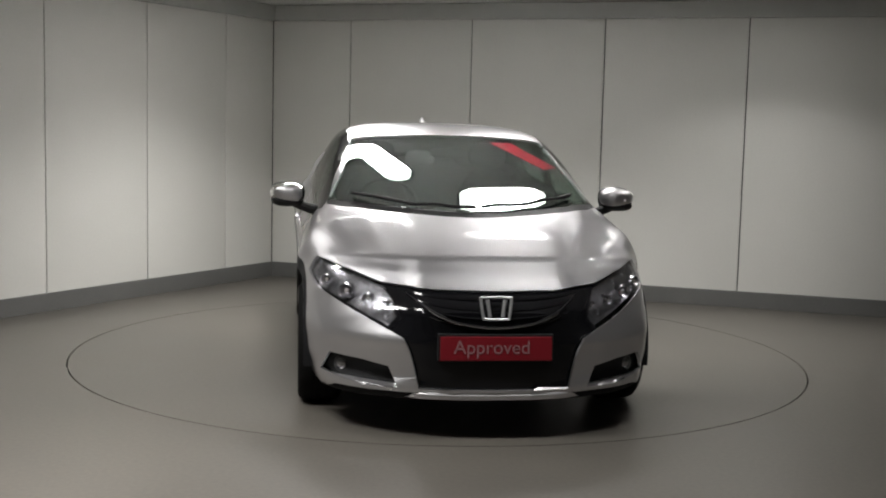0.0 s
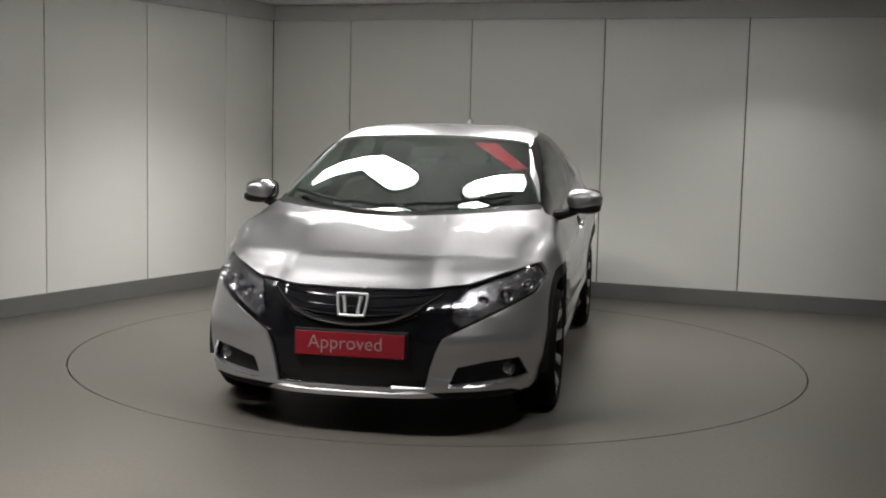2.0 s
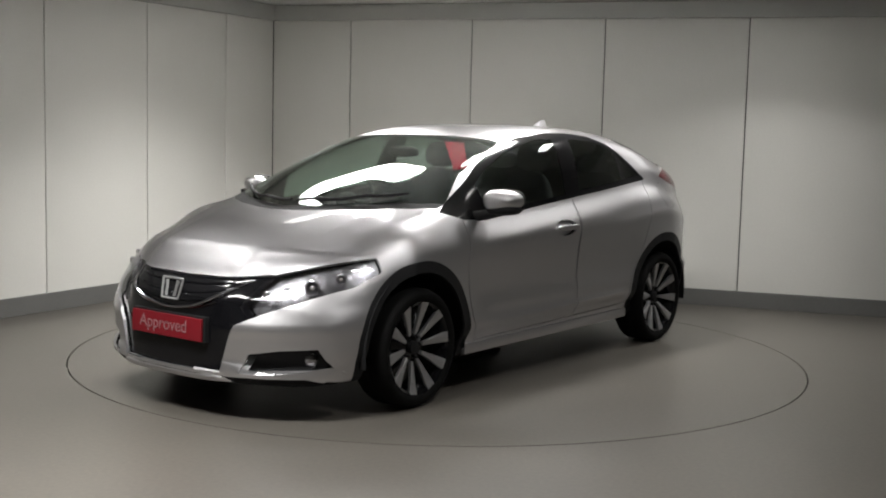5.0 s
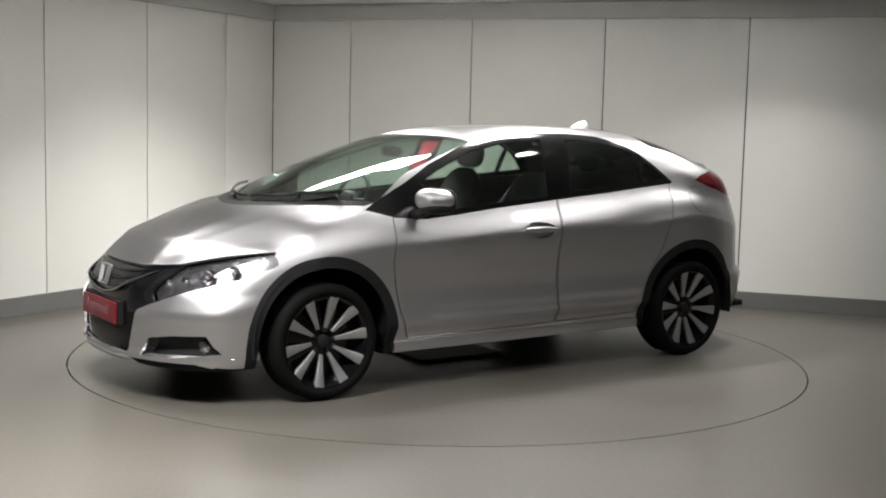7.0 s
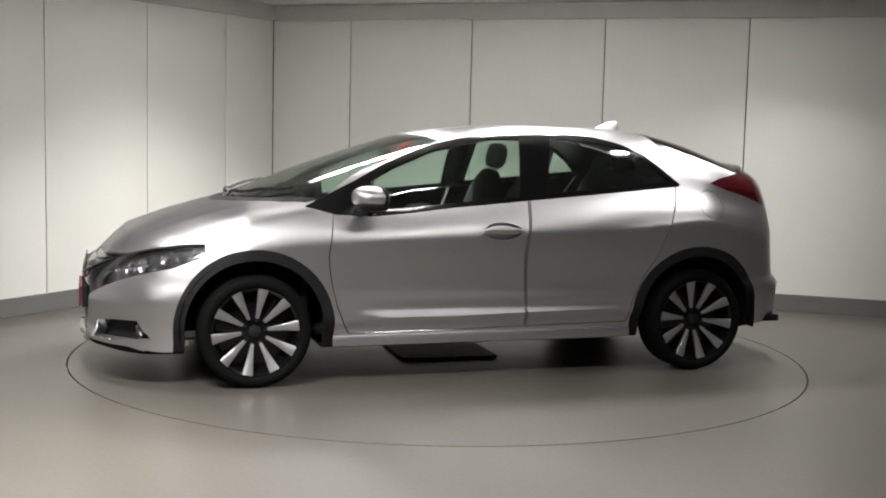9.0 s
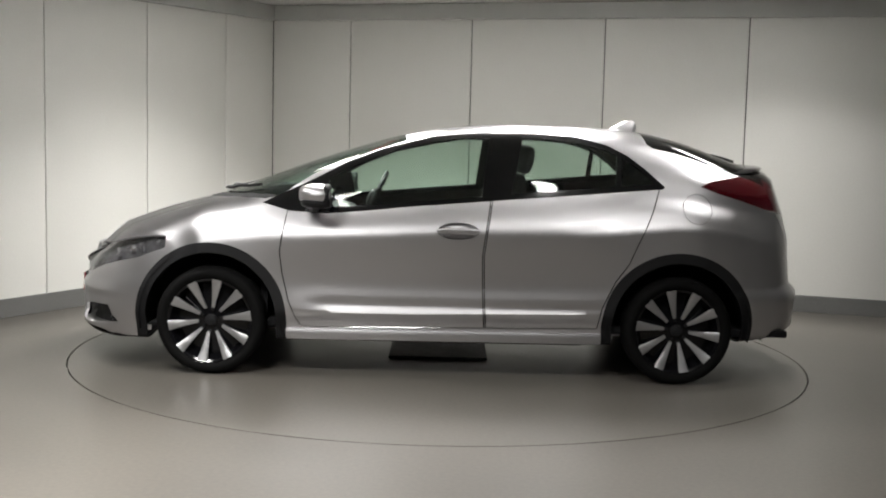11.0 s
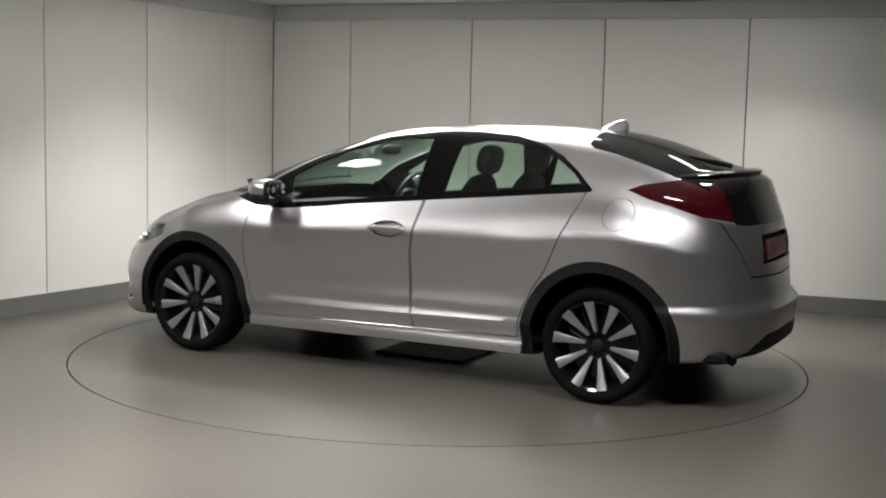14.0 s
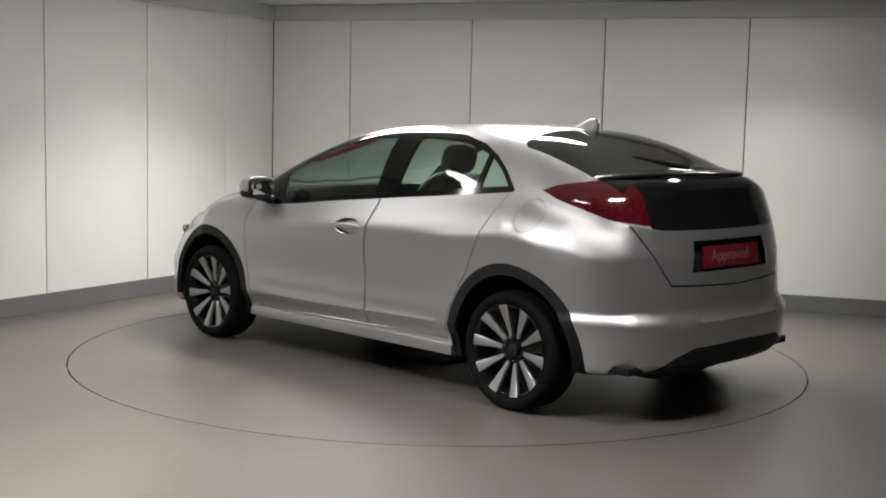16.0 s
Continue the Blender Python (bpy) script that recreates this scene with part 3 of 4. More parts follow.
for pts in PANES:
    pr = both_sides(pts)
    panes.append(cut(frames.copy(), pr.copy(), "INTERSECT"))
    frames = cut(frames, pr, "DIFFERENCE")
sided("window_frame", frames, [GLOSS_BLACK], "gloss black window surround", 0)
for pane, mt in zip(panes, (GLASS, GLASS, GLASS)):
    for ob in sided("side_window", pane, [mt], "clear side window glass", 0):
        ob.visible_shadow = False

# windscreen, cowl and bonnet
BASE = [(1.385, 0.0), (1.365, 0.15), (1.30, 0.34), (1.19, 0.52), (1.06, 0.66), (0.945, 0.728)]
glass = panel(across("z", BASE + [(0.70, 0.632), (0.45, 0.603), (0.23, 0.570), (0.255, 0.30), (0.265, 0.0)], 0.9, 1.6))
b = part("windscreen", only(take(glass, None, 0.005), 0), [SCREEN], car, "raked windscreen with bright ceiling lights mirrored in it")
b.visible_shadow = False
part("cowl", only(take(panel(across("z", [(x + 0.075, y) for x, y in BASE] + [(x - 0.01, y) for x, y in BASE[::-1]], 0.85, 1.3))), 0), [PLASTIC], car, "black plastic cowl")

# front: lamps, grille, fog lamp recesses
HEAD = [(0.845, 0.775), (0.822, 0.690), (0.790, 0.640), (0.70, 0.598), (0.585, 0.545), (0.470, 0.492), (0.415, 0.545), (0.45, 0.625), (0.49, 0.690), (0.64, 0.735), (0.76, 0.765)]
GRILLE = [(0.0, 0.668), (0.28, 0.673), (0.505, 0.6935), (0.47, 0.628), (0.44, 0.548), (0.484, 0.5005), (0.462, 0.4885), (0.414, 0.464), (0.385, 0.40), (0.365, 0.330), (0.343, 0.237), (0.0, 0.232)]
FOG = [(0.775, 0.270), (0.735, 0.360), (0.60, 0.352), (0.476, 0.330), (0.435, 0.238), (0.60, 0.240)]
head_cut = pair_front(HEAD, 1.56, 2.5)
part_lens = panel(head_cut, pair_front(shrink(HEAD, 0.004), 1.56, 2.5))
lenses = sided("headlight", part_lens, [LENS], "clear headlight with dark housing", 0)
for ob in lenses:
    ob.visible_shadow = False
bowl = cut(deep_front.copy(), pair_front(shrink(HEAD, 0.006), 1.5, 2.5), "INTERSECT")
for keep, lens in ((left, lenses[0]), (right, lenses[1])):
    part("housing", only(take(bowl, keep), 0), [HOUSING_GREY], lens, "faceted bright lamp housing")
fog_cut = pair_front(FOG, 1.6, 2.5)
skin = cut(skin, fog_cut.copy(), "DIFFERENCE")
sided("fog_recess", cut(deep_front.copy(), fog_cut, "INTERSECT"), [PLASTIC], "black fog lamp recess", 0)
grille_cut = across("x", GRILLE, 1.7, 2.5)
skin = cut(skin, grille_cut.copy(), "DIFFERENCE")
part("grille", only(take(cut(behind_front, grille_cut, "INTERSECT")), 0), [GLOSS_BLACK], car, "gloss black front grille panel")
HOOD = [(2.4, 0.0), (2.4, 0.55), (1.90, 0.66), (1.72, 0.735), (1.45, 0.745), (1.20, 0.745), (1.025, 0.735)] + [(x + 0.070, y) for x, y in BASE[::-1][1:]]
part("bonnet", take(panel(across("z", HOOD, 0.64, 1.4), across("z", [(x, max(0, y - 0.005)) for x, y in HOOD], 0.64, 1.4))), MATS, car)

# rear: glass, lamp band, tailgate, plate recess, diffuser
REAR = [(-1.125, 0.0), (-1.12, 0.30), (-1.135, 0.57), (-1.17, 0.600), (-1.40, 0.622), (-1.66, 0.640), (-1.80, 0.635), (-1.80, 0.0)]
rg = part("rear_window", only(take(panel(across("z", REAR, 1.0, 1.6)), None, 0.005), 0), [DARK_GLASS], car, "dark tinted rear window")
BAND = [(-1.415, 1.108), (-1.52, 1.068), (-1.65, 1.032), (-1.80, 0.982), (-1.95, 0.938), (-2.3, 0.920), (-2.3, 1.185), (-1.80, 1.186), (-1.64, 1.163), (-1.49, 1.138)]
band = panel(mesh_from(prism(bmesh.new(), "y", BAND, -1.2, 1.2)))
tails = cut(band.copy(), both_sides([(-1.3, 0.8), (-2.4, 0.8), (-2.4, 1.3), (-1.3, 1.3)], 0.56, 1.3), "INTERSECT")
REVERSE = [(0.50, 0.88), (0.50, 0.950), (0.60, 0.962), (0.72, 0.985), (0.76, 0.88)]
clear_cut = pair_front(REVERSE, -2.4, -1.3)
sided("reversing_light", cut(tails.copy(), clear_cut.copy(), "INTERSECT"), [LENS_WHITE], "clear reversing lamp under the red lens", 0)
tails = cut(tails, clear_cut, "DIFFERENCE")
sided("tail_light", tails, [TAIL_RED], "red tail light wrapping round the corner", 0)
part("rear_panel", only(take(cut(band, mesh_from(prism(bmesh.new(), "y", [(-2.4, 0.8), (-1.3, 0.8), (-1.3, 1.3), (-2.4, 1.3)], -0.558, 0.558)), "INTERSECT")), 0), [GLOSS_BLACK], car, "black glass panel between the tail lights")
PLATE_HOLE = [(0.0, 0.735), (0.36, 0.735), (0.33, 0.885), (0.0, 0.885)]
hole = across("x", PLATE_HOLE, -2.5, -1.7)
skin = cut(skin, hole.copy(), "DIFFERENCE")
part("plate_recess", only(take(cut(behind_rear, hole, "INTERSECT")), 0), [PLASTIC], car)
DIFFUSER = [(0.0, 0.385), (0.38, 0.375), (0.50, 0.330), (0.62, 0.250), (0.62, 0.10), (0.0, 0.10)]
part("diffuser", only(take(panel(across("x", DIFFUSER, -2.5, -1.75))), 0), [PLASTIC], car, "black plastic lower bumper insert")
GATE = [(0.0, 0.655), (0.49, 0.672), (0.54, 0.75), (0.66, 0.96), (0.0, 0.96)]
part("tailgate", take(panel(across("x", GATE, -2.5, -1.65), across("x", [(0.0, 0.663), (0.483, 0.680), (0.533, 0.75), (0.65, 0.96), (0.0, 0.96)], -2.5, -1.65))), MATS, car)

# doors and fuel flap
DOOR_F = [(0.885, 0.93), (0.905, 0.80), (0.92, 0.70), (0.905, 0.58), (0.87, 0.43), (0.825, 0.32), (0.795, 0.272), (-0.228, 0.288), (-0.218, 0.45), (-0.21, 0.70),
          (-0.228, 0.84), (-0.25, 0.985), (-0.25, 1.02), (0.3, 0.98), (0.67, 0.935)]
DOOR_R = [(-0.232, 0.288), (-0.86, 0.300), (-0.88, 0.42), (-0.95, 0.57), (-1.02, 0.67), (-1.075, 0.80), (-1.15, 0.97), (-1.19, 1.075), (-1.19, 1.10), (-0.256, 1.02),
          (-0.254, 0.985), (-0.232, 0.84), (-0.214, 0.70), (-0.222, 0.45)]
HANDLE = [(-0.07 + 0.115 * math.cos(a) , 0.835 + 0.047 * math.sin(a)) for a in np.linspace(0, 2 * math.pi, 25)[:-1]]
dish_cut = both_sides(HANDLE, 0.5)
skin = cut(skin, dish_cut.copy(), "DIFFERENCE")
sided("handle_dish", cut(behind_side, dish_cut, "INTERSECT"), [PAINT], "", 0)
sided("front_door", panel(both_sides(DOOR_F, 0.5), both_sides(shrink(DOOR_F, 0.006), 0.5)), MATS)
sided("rear_door", panel(both_sides(DOOR_R, 0.5), both_sides(shrink(DOOR_R, 0.006), 0.5)), MATS)
FLAP = [(-1.392 + 0.082 * math.cos(a), 0.985 + 0.082 * math.sin(a)) for a in np.linspace(0, 2 * math.pi, 29)[:-1]]
bm = prism(bmesh.new(), "y", FLAP, 0.3, 1.3)
bm2 = prism(bmesh.new(), "y", shrink(FLAP, 0.0025), 0.3, 1.3)
part("fuel_flap", take(panel(mesh_from(bm), mesh_from(bm2))), MATS, car, "round fuel filler flap")

bm = take(skin)
for f in bm.faces:
    if f.calc_center_median().z < 0.235 and f.normal.z < -0.5:
        f.material_index = 1
part("body", bm, MATS, car, "silver painted steel body shell")


# ---- wheels ----
def wheel(x, side, turn):
    """Alloy wheel: black barrel, ten bright spokes, hub cap, bolts, tyre."""
    at = pose(x, side * 0.766, HUB_Z, 0, 0, 0 if side > 0 else 180) @ pose(0, 0, 0, 0, turn, 0)
    bm = bmesh.new()
    revolve(bm, [(0.030, 0.045), (0.075, 0.040), (0.20, 0.020), (0.212, 0.060), (0.222, 0.090), (0.236, 0.098), (0.239, 0.088), (0.226, 0.060), (0.215, -0.09), (0.235, -0.1)], 64)
    w = part("wheel", bm, GLOSS_BLACK, car, "alloy wheel with ten bright spokes on black", at)
    bm = bmesh.new()
    revolve(bm, [(0.234, 0.088), (0.243, 0.100), (0.262, 0.108), (0.280, 0.105), (0.292, 0.094), (0.3015, 0.072), (0.302, 0.03), (0.298, 0.027), (0.298, 0.022), (0.302, 0.019),
                 (0.302, -0.019), (0.298, -0.022), (0.298, -0.027), (0.302, -0.03), (0.3015, -0.072), (0.292, -0.094), (0.275, -0.108), (0.234, -0.088)], 72, True)
    part("tyre", bm, RUBBER, w, "black rubber tyre")
    for k in range(10):
        a0 = 2 * math.pi * (k + 0.5) / 10
        bm = bmesh.new()
        rows = []
        for r, h, y in ((0.070, 0.0085, 0.060), (0.12, 0.0135, 0.072), (0.18, 0.0210, 0.085), (0.222, 0.0270, 0.095), (0.232, 0.0275, 0.098)):
            q = []
            for s, dy in ((-1, -0.018), (-1, -0.002), (-0.86, 0.0), (0.86, 0.0), (1, -0.002), (1, -0.018)):
                hh = h * s
                q.append(bm.verts.new((r * math.cos(a0) - hh * math.sin(a0), y + dy, r * math.sin(a0) + hh * math.cos(a0))))
            rows.append(q)
        for p0, p1 in zip(rows, rows[1:]):
            for j in range(6):
                bm.faces.new((p0[j], p0[(j + 1) % 6], p1[(j + 1) % 6], p1[j]))
        bm.faces.new(rows[0][::-1])
        bm.faces.new(rows[-1])
        bmesh.ops.recalc_face_normals(bm, faces=bm.faces)
        part("spoke", bm, ALLOY, w, "machined bright alloy spoke", smooth=30)
    bm = revolve(bmesh.new(), [(0.0, 0.068), (0.022, 0.068), (0.032, 0.064), (0.034, 0.040)], 32)
    part("hub_cap", bm, PLASTIC, w)
    for k in range(5):
        a0 = 2 * math.pi * (k + 0.25) / 5
        bm = revolve(bmesh.new(), [(0.0, 0.012), (0.006, 0.012), (0.009, 0.006), (0.009, -0.012)], 6)
        part("bolt", bm, PLASTIC, w, at=pose(0.056 * math.cos(a0), 0.050, 0.056 * math.sin(a0)))
    bm = revolve(bmesh.new(), [(0.05, -0.03), (0.14, -0.03), (0.14, -0.055), (0.05, -0.055)], 40, True)
    part("brake_disc", bm, ALLOY, w)


for (x, side), turn in zip(((AXLES[0], 1), (AXLES[1], 1), (AXLES[0], -1), (AXLES[1], -1)), (-10, 11, 20, 0)):
    wheel(x, side, turn)
for cx in AXLES:
    for side in (1, -1):
        bm = bmesh.new()
        a = np.linspace(radians(-10), radians(190), 28)
        rows = [[bm.verts.new((cx + 0.40 * math.cos(v), side * yy, ARCH_Z + 0.40 * math.sin(v))) for v in a] for yy in (0.852, 0.45)]
        for j in range(len(a) - 1):
            bm.faces.new((rows[0][j], rows[0][j + 1], rows[1][j + 1], rows[1][j]))
        bm.faces.new(rows[1])
        part("wheel_well", bm, LINER, car, "dark wheel arch liner")


# ---- smaller outside parts ----
def blob(bm, c, r, power=2.6, nu=28, nv=16):
    """A rounded box: superellipsoid about c with half sizes r."""
    def pw(v):
        return math.copysign(abs(v) ** (2 / power), v)
    rows = []
    for j in range(nv + 1):
        ph = -math.pi / 2 + math.pi * j / nv
        rows.append([bm.verts.new((c[0] + r[0] * pw(math.cos(ph)) * pw(math.cos(2 * math.pi * i / nu)),
                                   c[1] + r[1] * pw(math.cos(ph)) * pw(math.sin(2 * math.pi * i / nu)), c[2] + r[2] * pw(math.sin(ph)))) for i in range(nu)])
    for a, b in zip(rows, rows[1:]):
        for i in range(nu):
            bm.faces.new((a[i], a[(i + 1) % nu], b[(i + 1) % nu], b[i]))
    bmesh.ops.remove_doubles(bm, verts=bm.verts, dist=1e-5)
    bmesh.ops.recalc_face_normals(bm, faces=bm.faces)
    return bm


for side in (1, -1):
    bm = blob(bmesh.new(), (0, 0, 0), (0.105, 0.098, 0.062), 2.5)
    for v in bm.verts:
        # rounder nose, flat mirror side, taper to the tip
        v.co.x = min(v.co.x if v.co.x > 0 else v.co.x * 0.75, 0.1)
        k = 0.5 + 0.5 * v.co.y / 0.098
        v.co.z *= 1.08 - 0.28 * k
        v.co.x -= 0.03 * k * k
        v.co.y *= side
        v.co.z += 0.012
    mir = part("mirror", bm, PAINT, car, "silver door mirror housing", pose(0.71, side * 0.938, 1.012, 0, 0, 0))
    bm = blob(bmesh.new(), (0.0, 0, -0.030), (0.092, 0.090, 0.035), 2.6)
    for v in bm.verts:
        v.co.x -= 0.012
        v.co.x = max(v.co.x, -0.083)
        v.co.y *= side
    part("mirror_base", bm, PLASTIC, mir, "black lower mirror shell")
    part("mirror_stalk", tube(bmesh.new(), [(0.03, -side * 0.20, -0.085), (0.025, -side * 0.12, -0.072), (0.01, -side * 0.04, -0.045)], [0.035, 0.028, 0.024], 10), PLASTIC, mir)
    part("mirror_frame", blob(bmesh.new(), (-0.062, 0, 0.008), (0.022, 0.094, 0.062), 3), PLASTIC, mir, "black rear edge of the mirror")
    part("mirror_glass", box(bmesh.new(), -0.088, -0.084, -0.075, 0.075, -0.035, 0.045, 0.002), CHROME, mir)
    bm = blob(bmesh.new(), (-0.07, side * 0.884, 0.838), (0.118, 0.012, 0.0165), 3)
    part("door_handle", bm, PAINT, car, "silver pull handle")
    # sill
    bm = bmesh.new()
    box(bm, -0.885, 0.885, 0.77, 0.838, 0.205, 0.264, 0.014)
    for v in bm.verts:
        v.co.z += 0.006 * (0.9 - v.co.x) / 1.8
        v.co.y *= side
    bmesh.ops.recalc_face_normals(bm, faces=bm.faces)
    part("sill", bm, PAINT, car)
    # fog lamp
    bm = revolve(bmesh.new(), [(0.0, 0.012), (0.02, 0.012), (0.030, 0.006), (0.033, 0.0), (0.040, 0.008), (0.044, 0.0), (0.044, -0.03)], 28)
    part("fog_light", bm, HOUSING_GREY, car, "round fog lamp", pose(1.895, side * 0.672, 0.303, 0, 0, -90 + side * 22))
    # headlamp inside: bowls
    for lx, ly, lz, r in ((1.86, 0.655, 0.638, 0.036), (1.93, 0.560, 0.612, 0.026), (1.76, 0.745, 0.678, 0.024), (1.99, 0.48, 0.60, 0.016)):
        bm = revolve(bmesh.new(), [(0.0, -0.4 * r), (0.4 * r, -0.3 * r), (0.75 * r, 0.1 * r), (r, 0.55 * r), (1.08 * r, 0.5 * r), (1.05 * r, -0.5 * r)], 24)
        part("reflector", bm, REFLECTOR, lenses[0 if side > 0 else 1], "bright lamp reflector", pose(lx, side * ly, lz, 0, 0, -90 + side * 30))
        part("bulb", blob(bmesh.new(), (0, 0, 0), (0.35 * r,) * 3, 2, 12, 8), LENS_WHITE, lenses[0 if side > 0 else 1], at=pose(lx + 0.1 * r, side * ly, lz))

# front lip: follows the bowed nose
bm = bmesh.new()
rows = []
for y in np.linspace(-0.79, 0.79, 45):
    e = abs(y / 0.79)
    x = float(end_shape(2.19, y, 0.3)) - 0.022 - 0.05 * e ** 6
    z = 0.208 + 0.036 * e ** 2.6
    k = 1 - 0.6 * e ** 8
    rows.append([bm.verts.new((x + dx, y, z + dz * k)) for dx, dz in ((-0.12, 0.036), (-0.012, 0.028), (0.014, 0.018), (0.022, 0.002), (0.010, -0.020), (-0.12, -0.034))])
for a, b in zip(rows, rows[1:]):
    for j in range(6):
        bm.faces.new((a[j], a[(j + 1) % 6], b[(j + 1) % 6], b[j]))
bm.faces.new(rows[0][::-1])
bm.faces.new(rows[-1])
bmesh.ops.recalc_face_normals(bm, faces=bm.faces)
part("front_lip", bm, PAINT, car)

# grille bars, swooping down to the middle
for k, (zz, half, sag) in enumerate(((0.640, 0.40, 0.010), (0.606, 0.36, 0.016), (0.575, 0.33, 0.022), (0.545, 0.30, 0.03))):
    pts = []
    for y in np.linspace(-half, half, 25):
        z = zz - sag * (1 - (y / half) ** 2) + 0.02 * (abs(y) / half) ** 3
        pts.append((float(end_shape(2.19 if z < 0.58 else 2.19 - (z - 0.58) * 1.1, y, z)) - 0.024, y, z))
    part("grille_bar", tube(bmesh.new(), pts, 0.0065, 6), GLOSS_BLACK, car)
# one dark bright-edged blade sweeping from lamp to lamp under the badge
arc = [(-0.395, 0.652), (-0.33, 0.612), (-0.27, 0.575), (-0.157, 0.533), (0.0, 0.516), (0.157, 0.533), (0.27, 0.575), (0.33, 0.612), (0.395, 0.652)]
pts = []
for y in np.linspace(-0.395, 0.395, 33):
    z = float(pchip([q[0] for q in arc], [q[1] for q in arc], [y])[0])
    pts.append((float(end_shape(2.19 if z < 0.58 else 2.19 - (z - 0.58) * 1.1, y, z)) - 0.014, y, z))
part("grille_trim", tube(bmesh.new(), pts, [0.003 + 0.005 * min(1, 6 * min(k, 32 - k) / 32) for k in range(33)], 8), DARK_CHROME, car, "dark chrome blade sweeping under the badge")
for side in (1, -1):
    pts = [(float(end_shape(2.155, y, 0.59)) - 0.012, y * side, z) for y, z in ((0.37, 0.575), (0.31, 0.552), (0.26, 0.541), (0.22, 0.538))]
    part("grille_trim", tube(bmesh.new(), pts, [0.003, 0.006, 0.006, 0.003], 6), CHROME, car, "bright grille trim blade")

# badge: plain bright frame with two uprights
bm = bmesh.new()
ring = curve_round([(-0.062, 0.040), (-0.05, 0.050), (0.05, 0.050), (0.062, 0.040), (0.052, -0.042), (0.042, -0.050), (-0.042, -0.050), (-0.052, -0.042)], 3)
tube(bm, [(0, y, z) for y, z in ring + ring[:1]], 0.006, 6, False)
tube(bm, [(0, -0.036, 0.040), (0, -0.030, 0.0), (0, -0.026, -0.040)], [0.009, 0.007, 0.008], 6)
tube(bm, [(0, 0.036, 0.040), (0, 0.030, 0.0), (0, 0.026, -0.040)], [0.009, 0.007, 0.008], 6)
for v in bm.verts:
    v.co.y, v.co.z = v.co.y * 1.12, v.co.z * 0.98
part("badge", bm, ALLOY, car, "bright metal badge on the grille", pose(2.156, 0, 0.602, 0, -14, 0))


def number_board(x, y, z, turn, tilt, w=0.505, h=0.108):
    """Red show board in the number plate's place, with its word."""
    ob = part("show_plate", box(bmesh.new(), -0.006, 0.006, -w / 2, w / 2, -h / 2, h / 2, 0.003), RED, car, "red show board with pale lettering", pose(x, y, z, 0, tilt, turn), smooth=0)
    tx = bpy.data.curves.new("lettering", "FONT")
    tx.body, tx.size, tx.extrude, tx.align_x, tx.align_y = "Approved", 0.086, 0.0006, "CENTER", "CENTER"
    tx.materials.append(PRINT)
    word = new("lettering", tx)
    word.parent = ob
    word.matrix_basis = pose(0.0075, -0.02, 0.004, 90, 0, 90)
    tagged(word, "pale printed word")
    return ob


number_board(2.187, 0.0, 0.425, 0, -2)
number_board(-2.022, 0.0, 0.80, 180, -8)
part("plate_holder", box(bmesh.new(), 2.14, 2.178, -0.262, 0.262, 0.366, 0.488, 0.004), PLASTIC, car, smooth=0)

# roof aerial, spoiler, wipers
bm = blob(bmesh.new(), (0, 0, 0), (0.10, 0.032, 0.045), 2.4)
for v in bm.verts:
    if v.co.z > 0:
        v.co.x = v.co.x * (1 - 0.45 * v.co.z / 0.045) - 0.065 * v.co.z / 0.045
        v.co.y *= 1 - 0.55 * v.co.z / 0.045
        v.co.z *= 1.4
part("roof_aerial", bm, PAINT, car, "silver shark fin aerial", pose(-1.06, 0, 1.404, 0, 5, 0))
bm = bmesh.new()
rows = []
for y in np.linspace(-0.64, 0.64, 33):
    e = abs(y / 0.64)
    x, z = -1.79 + 0.20 * e ** 2.6, 1.200 - 0.035 * e ** 3
    rows.append([bm.verts.new((x + dx * (1 - 0.5 * e ** 4), y, z + dz)) for dx, dz in ((0.03, 0.012), (-0.04, 0.018), (-0.10, 0.014), (-0.115, 0.006), (-0.10, -0.006), (0.03, -0.012))])
for a, b in zip(rows, rows[1:]):
    for j in range(6):
        bm.faces.new((a[j], a[(j + 1) % 6], b[(j + 1) % 6], b[j]))
bm.faces.new(rows[0][::-1])
bm.faces.new(rows[-1])
bmesh.ops.recalc_face_normals(bm, faces=bm.faces)
part("spoiler", bm, GLOSS_BLACK, car, "dark spoiler blade across the rear window")


def top_z(x, y):
    """Height of the body's top at x, y."""
    best = max((g for g in GRID_PTS if abs(g[0] - x) < 0.06 and abs(g[1] - abs(y)) < 0.05), key=lambda g: g[2] - 3 * math.hypot(g[0] - x, g[1] - abs(y)), default=(0, 0, 1.0))
    return best[2]


GRID_PTS = [tuple(q) for h in body_grid() for q in h if q[2] > 0.7]
for y0, y1 in ((-0.60, 0.02), (0.05, 0.58)):
    pts = []
    for t in np.linspace(0, 1, 7):
        y = y0 + (y1 - y0) * t
        x = 1.345 - 0.36 * (abs(y) / 0.65) ** 2.2 + (0.02 if y0 < 0 else 0.0)
        pts.append((x, y, top_z(x, y) + 0.022))
    part("wiper", tube(bmesh.new(), pts, 0.009, 6), PLASTIC, car, "black windscreen wiper")
part("rear_wiper", tube(bmesh.new(), [(-1.76, 0.02, 1.228), (-1.70, 0.10, 1.250), (-1.58, 0.26, 1.277)], [0.016, 0.009, 0.006], 6), PLASTIC, car, "black rear wiper")

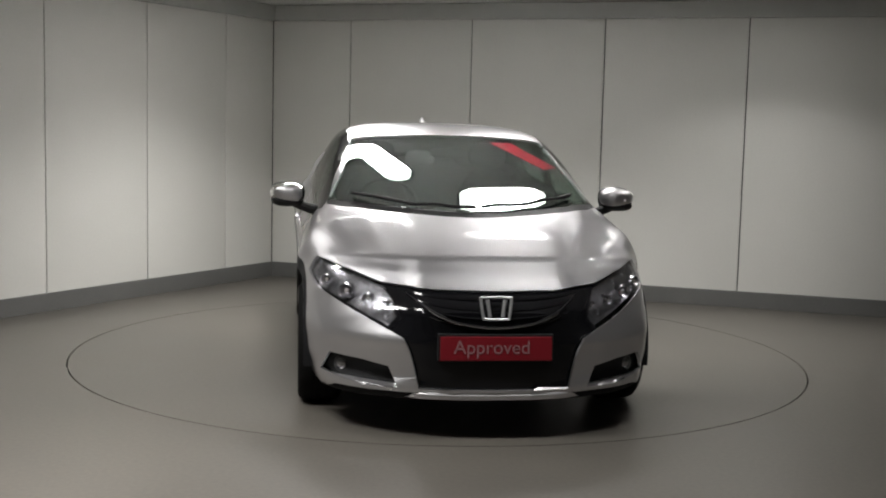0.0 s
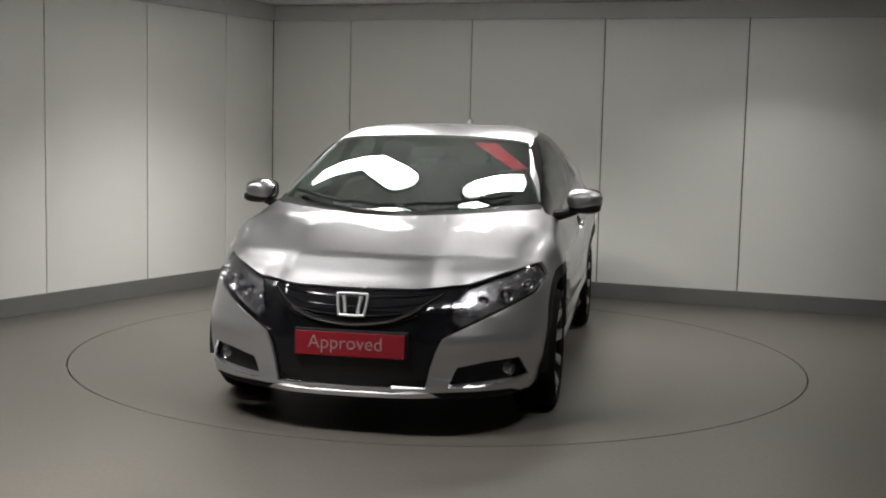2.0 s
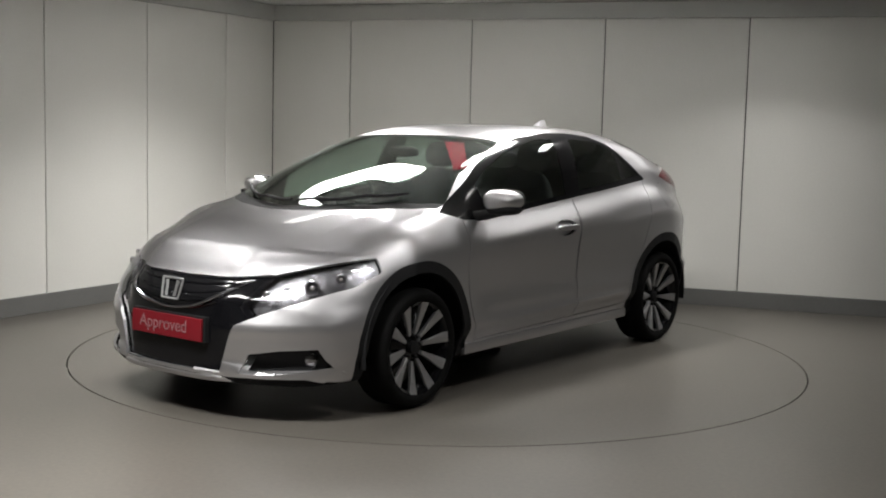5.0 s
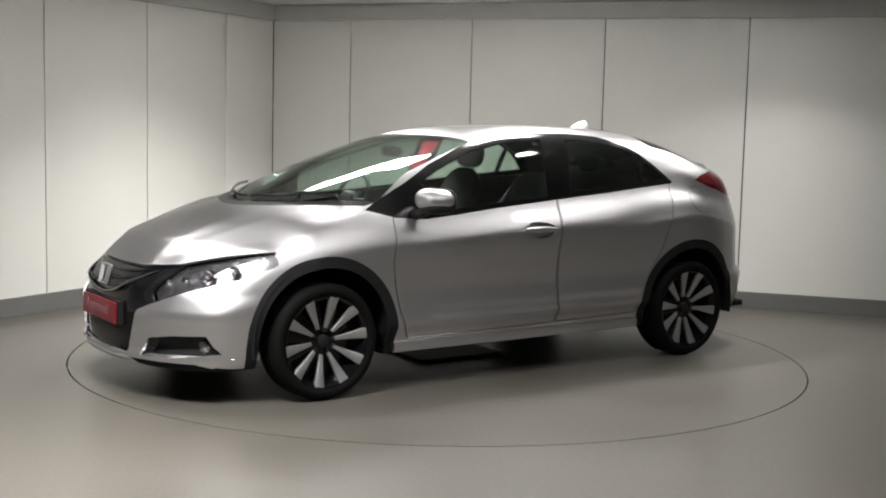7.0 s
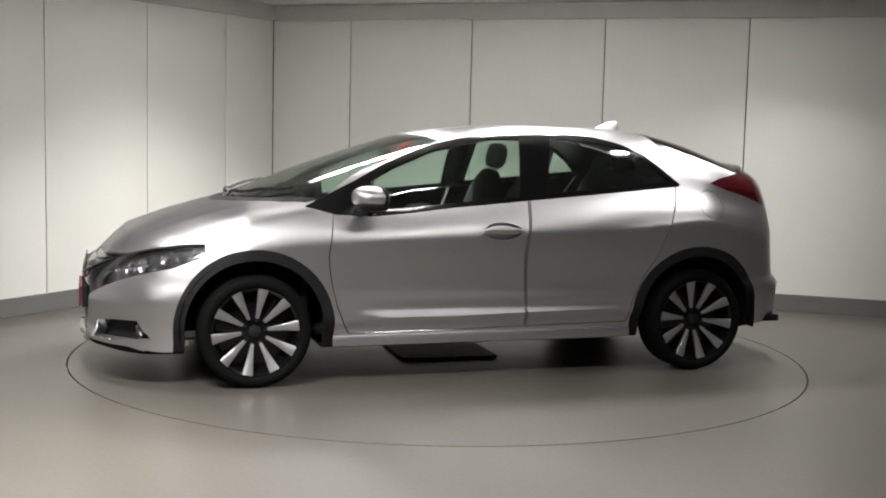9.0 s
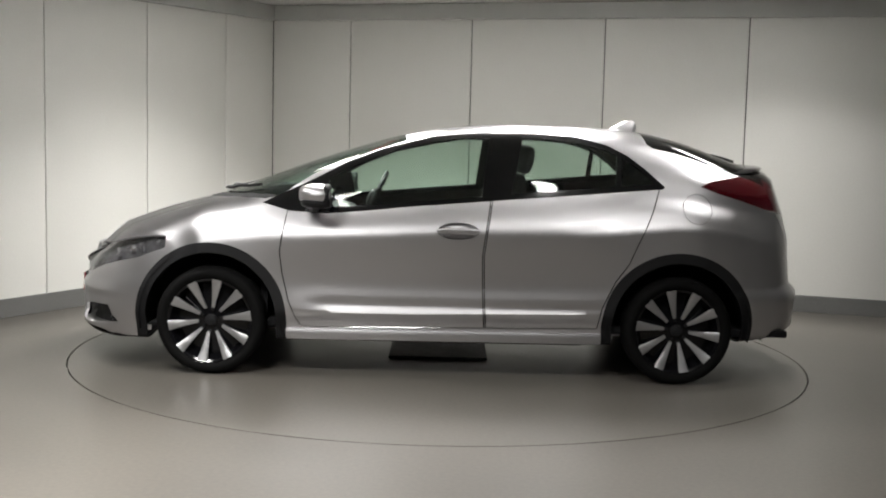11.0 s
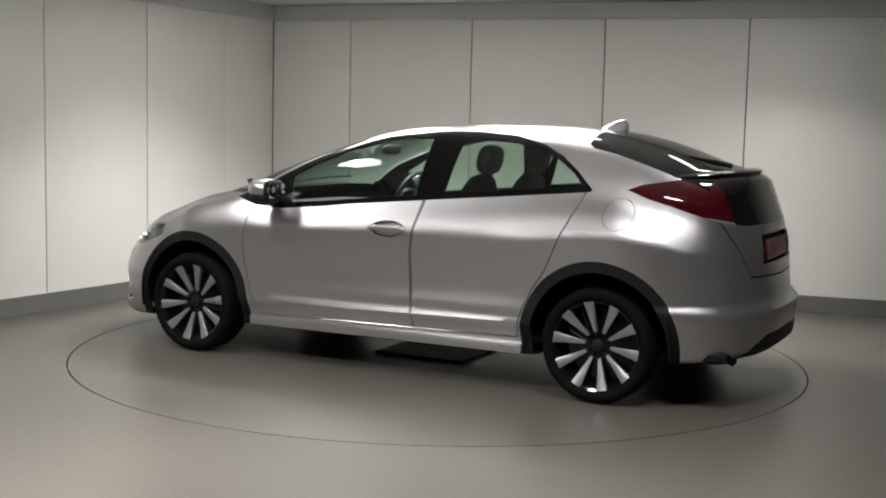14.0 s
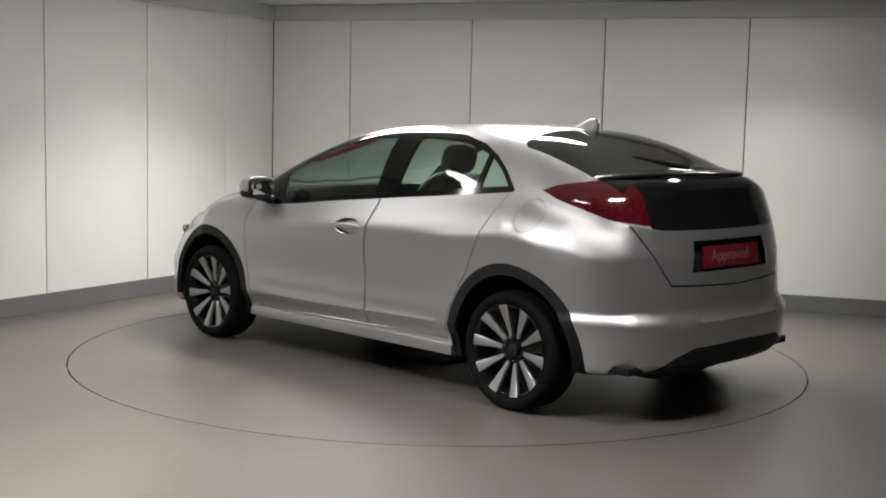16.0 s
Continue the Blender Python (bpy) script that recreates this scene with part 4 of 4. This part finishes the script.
# red strip inside the top corner of the windscreen
bm = bmesh.new()
rows = []
for t in np.linspace(0, 1, 8):
    row = []
    for x, y in ((0.325 + 0.285 * t, 0.25 + 0.28 * t), (0.315 + 0.265 * t, 0.38 + 0.225 * t)):
        z = 1.34 - 0.47 * (x - 0.33) - 0.05 * (y - 0.31) - 0.024
        row += [bm.verts.new((x, y, z)), bm.verts.new((x, y, z - 0.003))]
    rows.append([row[0], row[2], row[3], row[1]])
for a, b in zip(rows, rows[1:]):
    for j in range(4):
        bm.faces.new((a[j], a[(j + 1) % 4], b[(j + 1) % 4], b[j]))
bm.faces.new(rows[0][::-1])
bm.faces.new(rows[-1])
bmesh.ops.recalc_face_normals(bm, faces=bm.faces)
part("window_strip", bm, STRIP, car, "red strip behind the windscreen's top corner")


# ---- cabin ----
def seat(y):
    bm = blob(bmesh.new(), (0.02, y, 0.52), (0.27, 0.25, 0.10), 3.2)
    s = part("seat", bm, FABRIC, car, "dark cloth front seat")
    bm = blob(bmesh.new(), (0, 0, 0.30), (0.075, 0.235, 0.33), 3)
    for v in bm.verts:
        k = max(0, v.co.z) / 0.6
        v.co.y *= 1 - 0.25 * k ** 2
        v.co.x -= 0.06 * (1 - (v.co.y / 0.24) ** 2) * 0.3
    part("backrest", bm, FABRIC, s, at=pose(-0.24, y, 0.54, 0, -16, 0))
    part("headrest", blob(bmesh.new(), (0, 0, 0), (0.05, 0.125, 0.085), 2.8), FABRIC, s, at=pose(-0.46, y, 1.225, 0, -12, 0))
    for dy in (-0.05, 0.05):
        part("headrest_post", tube(bmesh.new(), [(-0.44, y + dy, 1.10), (-0.455, y + dy, 1.19)], 0.007, 6), CHROME, s)


for y in (0.37, -0.37):
    seat(y)
bench = part("rear_bench", blob(bmesh.new(), (-0.78, 0, 0.55), (0.26, 0.62, 0.12), 4), FABRIC, car, "dark cloth rear bench")
part("backrest", blob(bmesh.new(), (0, 0, 0.28), (0.08, 0.60, 0.31), 4), FABRIC, bench, at=pose(-1.05, 0, 0.60, 0, -20, 0))
for y in (0.36, 0.0, -0.36):
    part("headrest", blob(bmesh.new(), (0, 0, 0), (0.045, 0.11, 0.07), 2.8), FABRIC, bench, at=pose(-1.22, y, 1.17, 0, -15, 0))
bm = blob(bmesh.new(), (0.86, 0, 0.80), (0.30, 0.70, 0.115), 4)
part("dashboard", bm, PLASTIC, car, "black dashboard")
part("cabin_floor", box(bmesh.new(), -1.95, 1.05, -0.74, 0.74, 0.26, 0.30, 0.01), LINER, car)
part("bulkhead", box(bmesh.new(), 1.0, 1.04, -0.72, 0.72, 0.28, 0.86, 0.01), LINER, car)
part("load_floor", box(bmesh.new(), -1.85, -1.2, -0.60, 0.60, 0.80, 0.84, 0.01), LINER, car)
bm = bmesh.new()
tube(bm, [(0.185 * math.sin(a) * 0.0, 0.185 * math.cos(a), 0.185 * math.sin(a)) for a in np.linspace(0, 2 * math.pi, 37)], 0.014, 8, False)
sw = part("steering_wheel", bm, PLASTIC, car, "black steering wheel", pose(0.47, -0.37, 0.93, 0, -24, 0))
part("steering_hub", blob(bmesh.new(), (0.02, 0, 0), (0.03, 0.07, 0.06), 3), PLASTIC, sw)
for a in (0.1, math.pi - 0.1, -math.pi / 2):
    part("steering_spoke", tube(bmesh.new(), [(0.015, 0.05 * math.cos(a), 0.05 * math.sin(a)), (0, 0.18 * math.cos(a), 0.18 * math.sin(a))], 0.013, 6), PLASTIC, sw)
part("rear_view_mirror", blob(bmesh.new(), (0.40, 0.0, 1.255), (0.02, 0.11, 0.032), 3), PLASTIC, car)
part("exhaust", tube(bmesh.new(), [(-1.80, 0.34, 0.23), (-1.87, 0.36, 0.22), (-1.91, 0.37, 0.205)], 0.028, 12), PLASTIC, car, "dark exhaust pipe")
# underbody
bm = bmesh.new()
box(bm, -0.8, 0.8, -0.62, 0.62, 0.165, 0.20, 0.015)
part("underbody", bm, LINER, car, "dark underbody", smooth=0)
part("rear_silencer", blob(bmesh.new(), (-1.78, 0.12, 0.235), (0.10, 0.30, 0.065), 4), PLASTIC, car)
for cx in AXLES:
    part("axle_beam", tube(bmesh.new(), [(cx, -0.68, 0.30), (cx, 0.68, 0.30)], 0.035, 8), LINER, car)


# ---- what moves ----
def motions():
    """The turntable carries the car round at an even pace."""
    rows_t, rows_c = [], []
    for t, a in TURN:
        turn = pose(0, 0, 0, 0, 0, a)
        rows_t.append((t, turn))
        rows_c.append((t, turn @ pose(CAR_OFF[0], CAR_OFF[1], 0.0)))
    walk(turntable, rows_t)
    walk(car, rows_c)


motions()
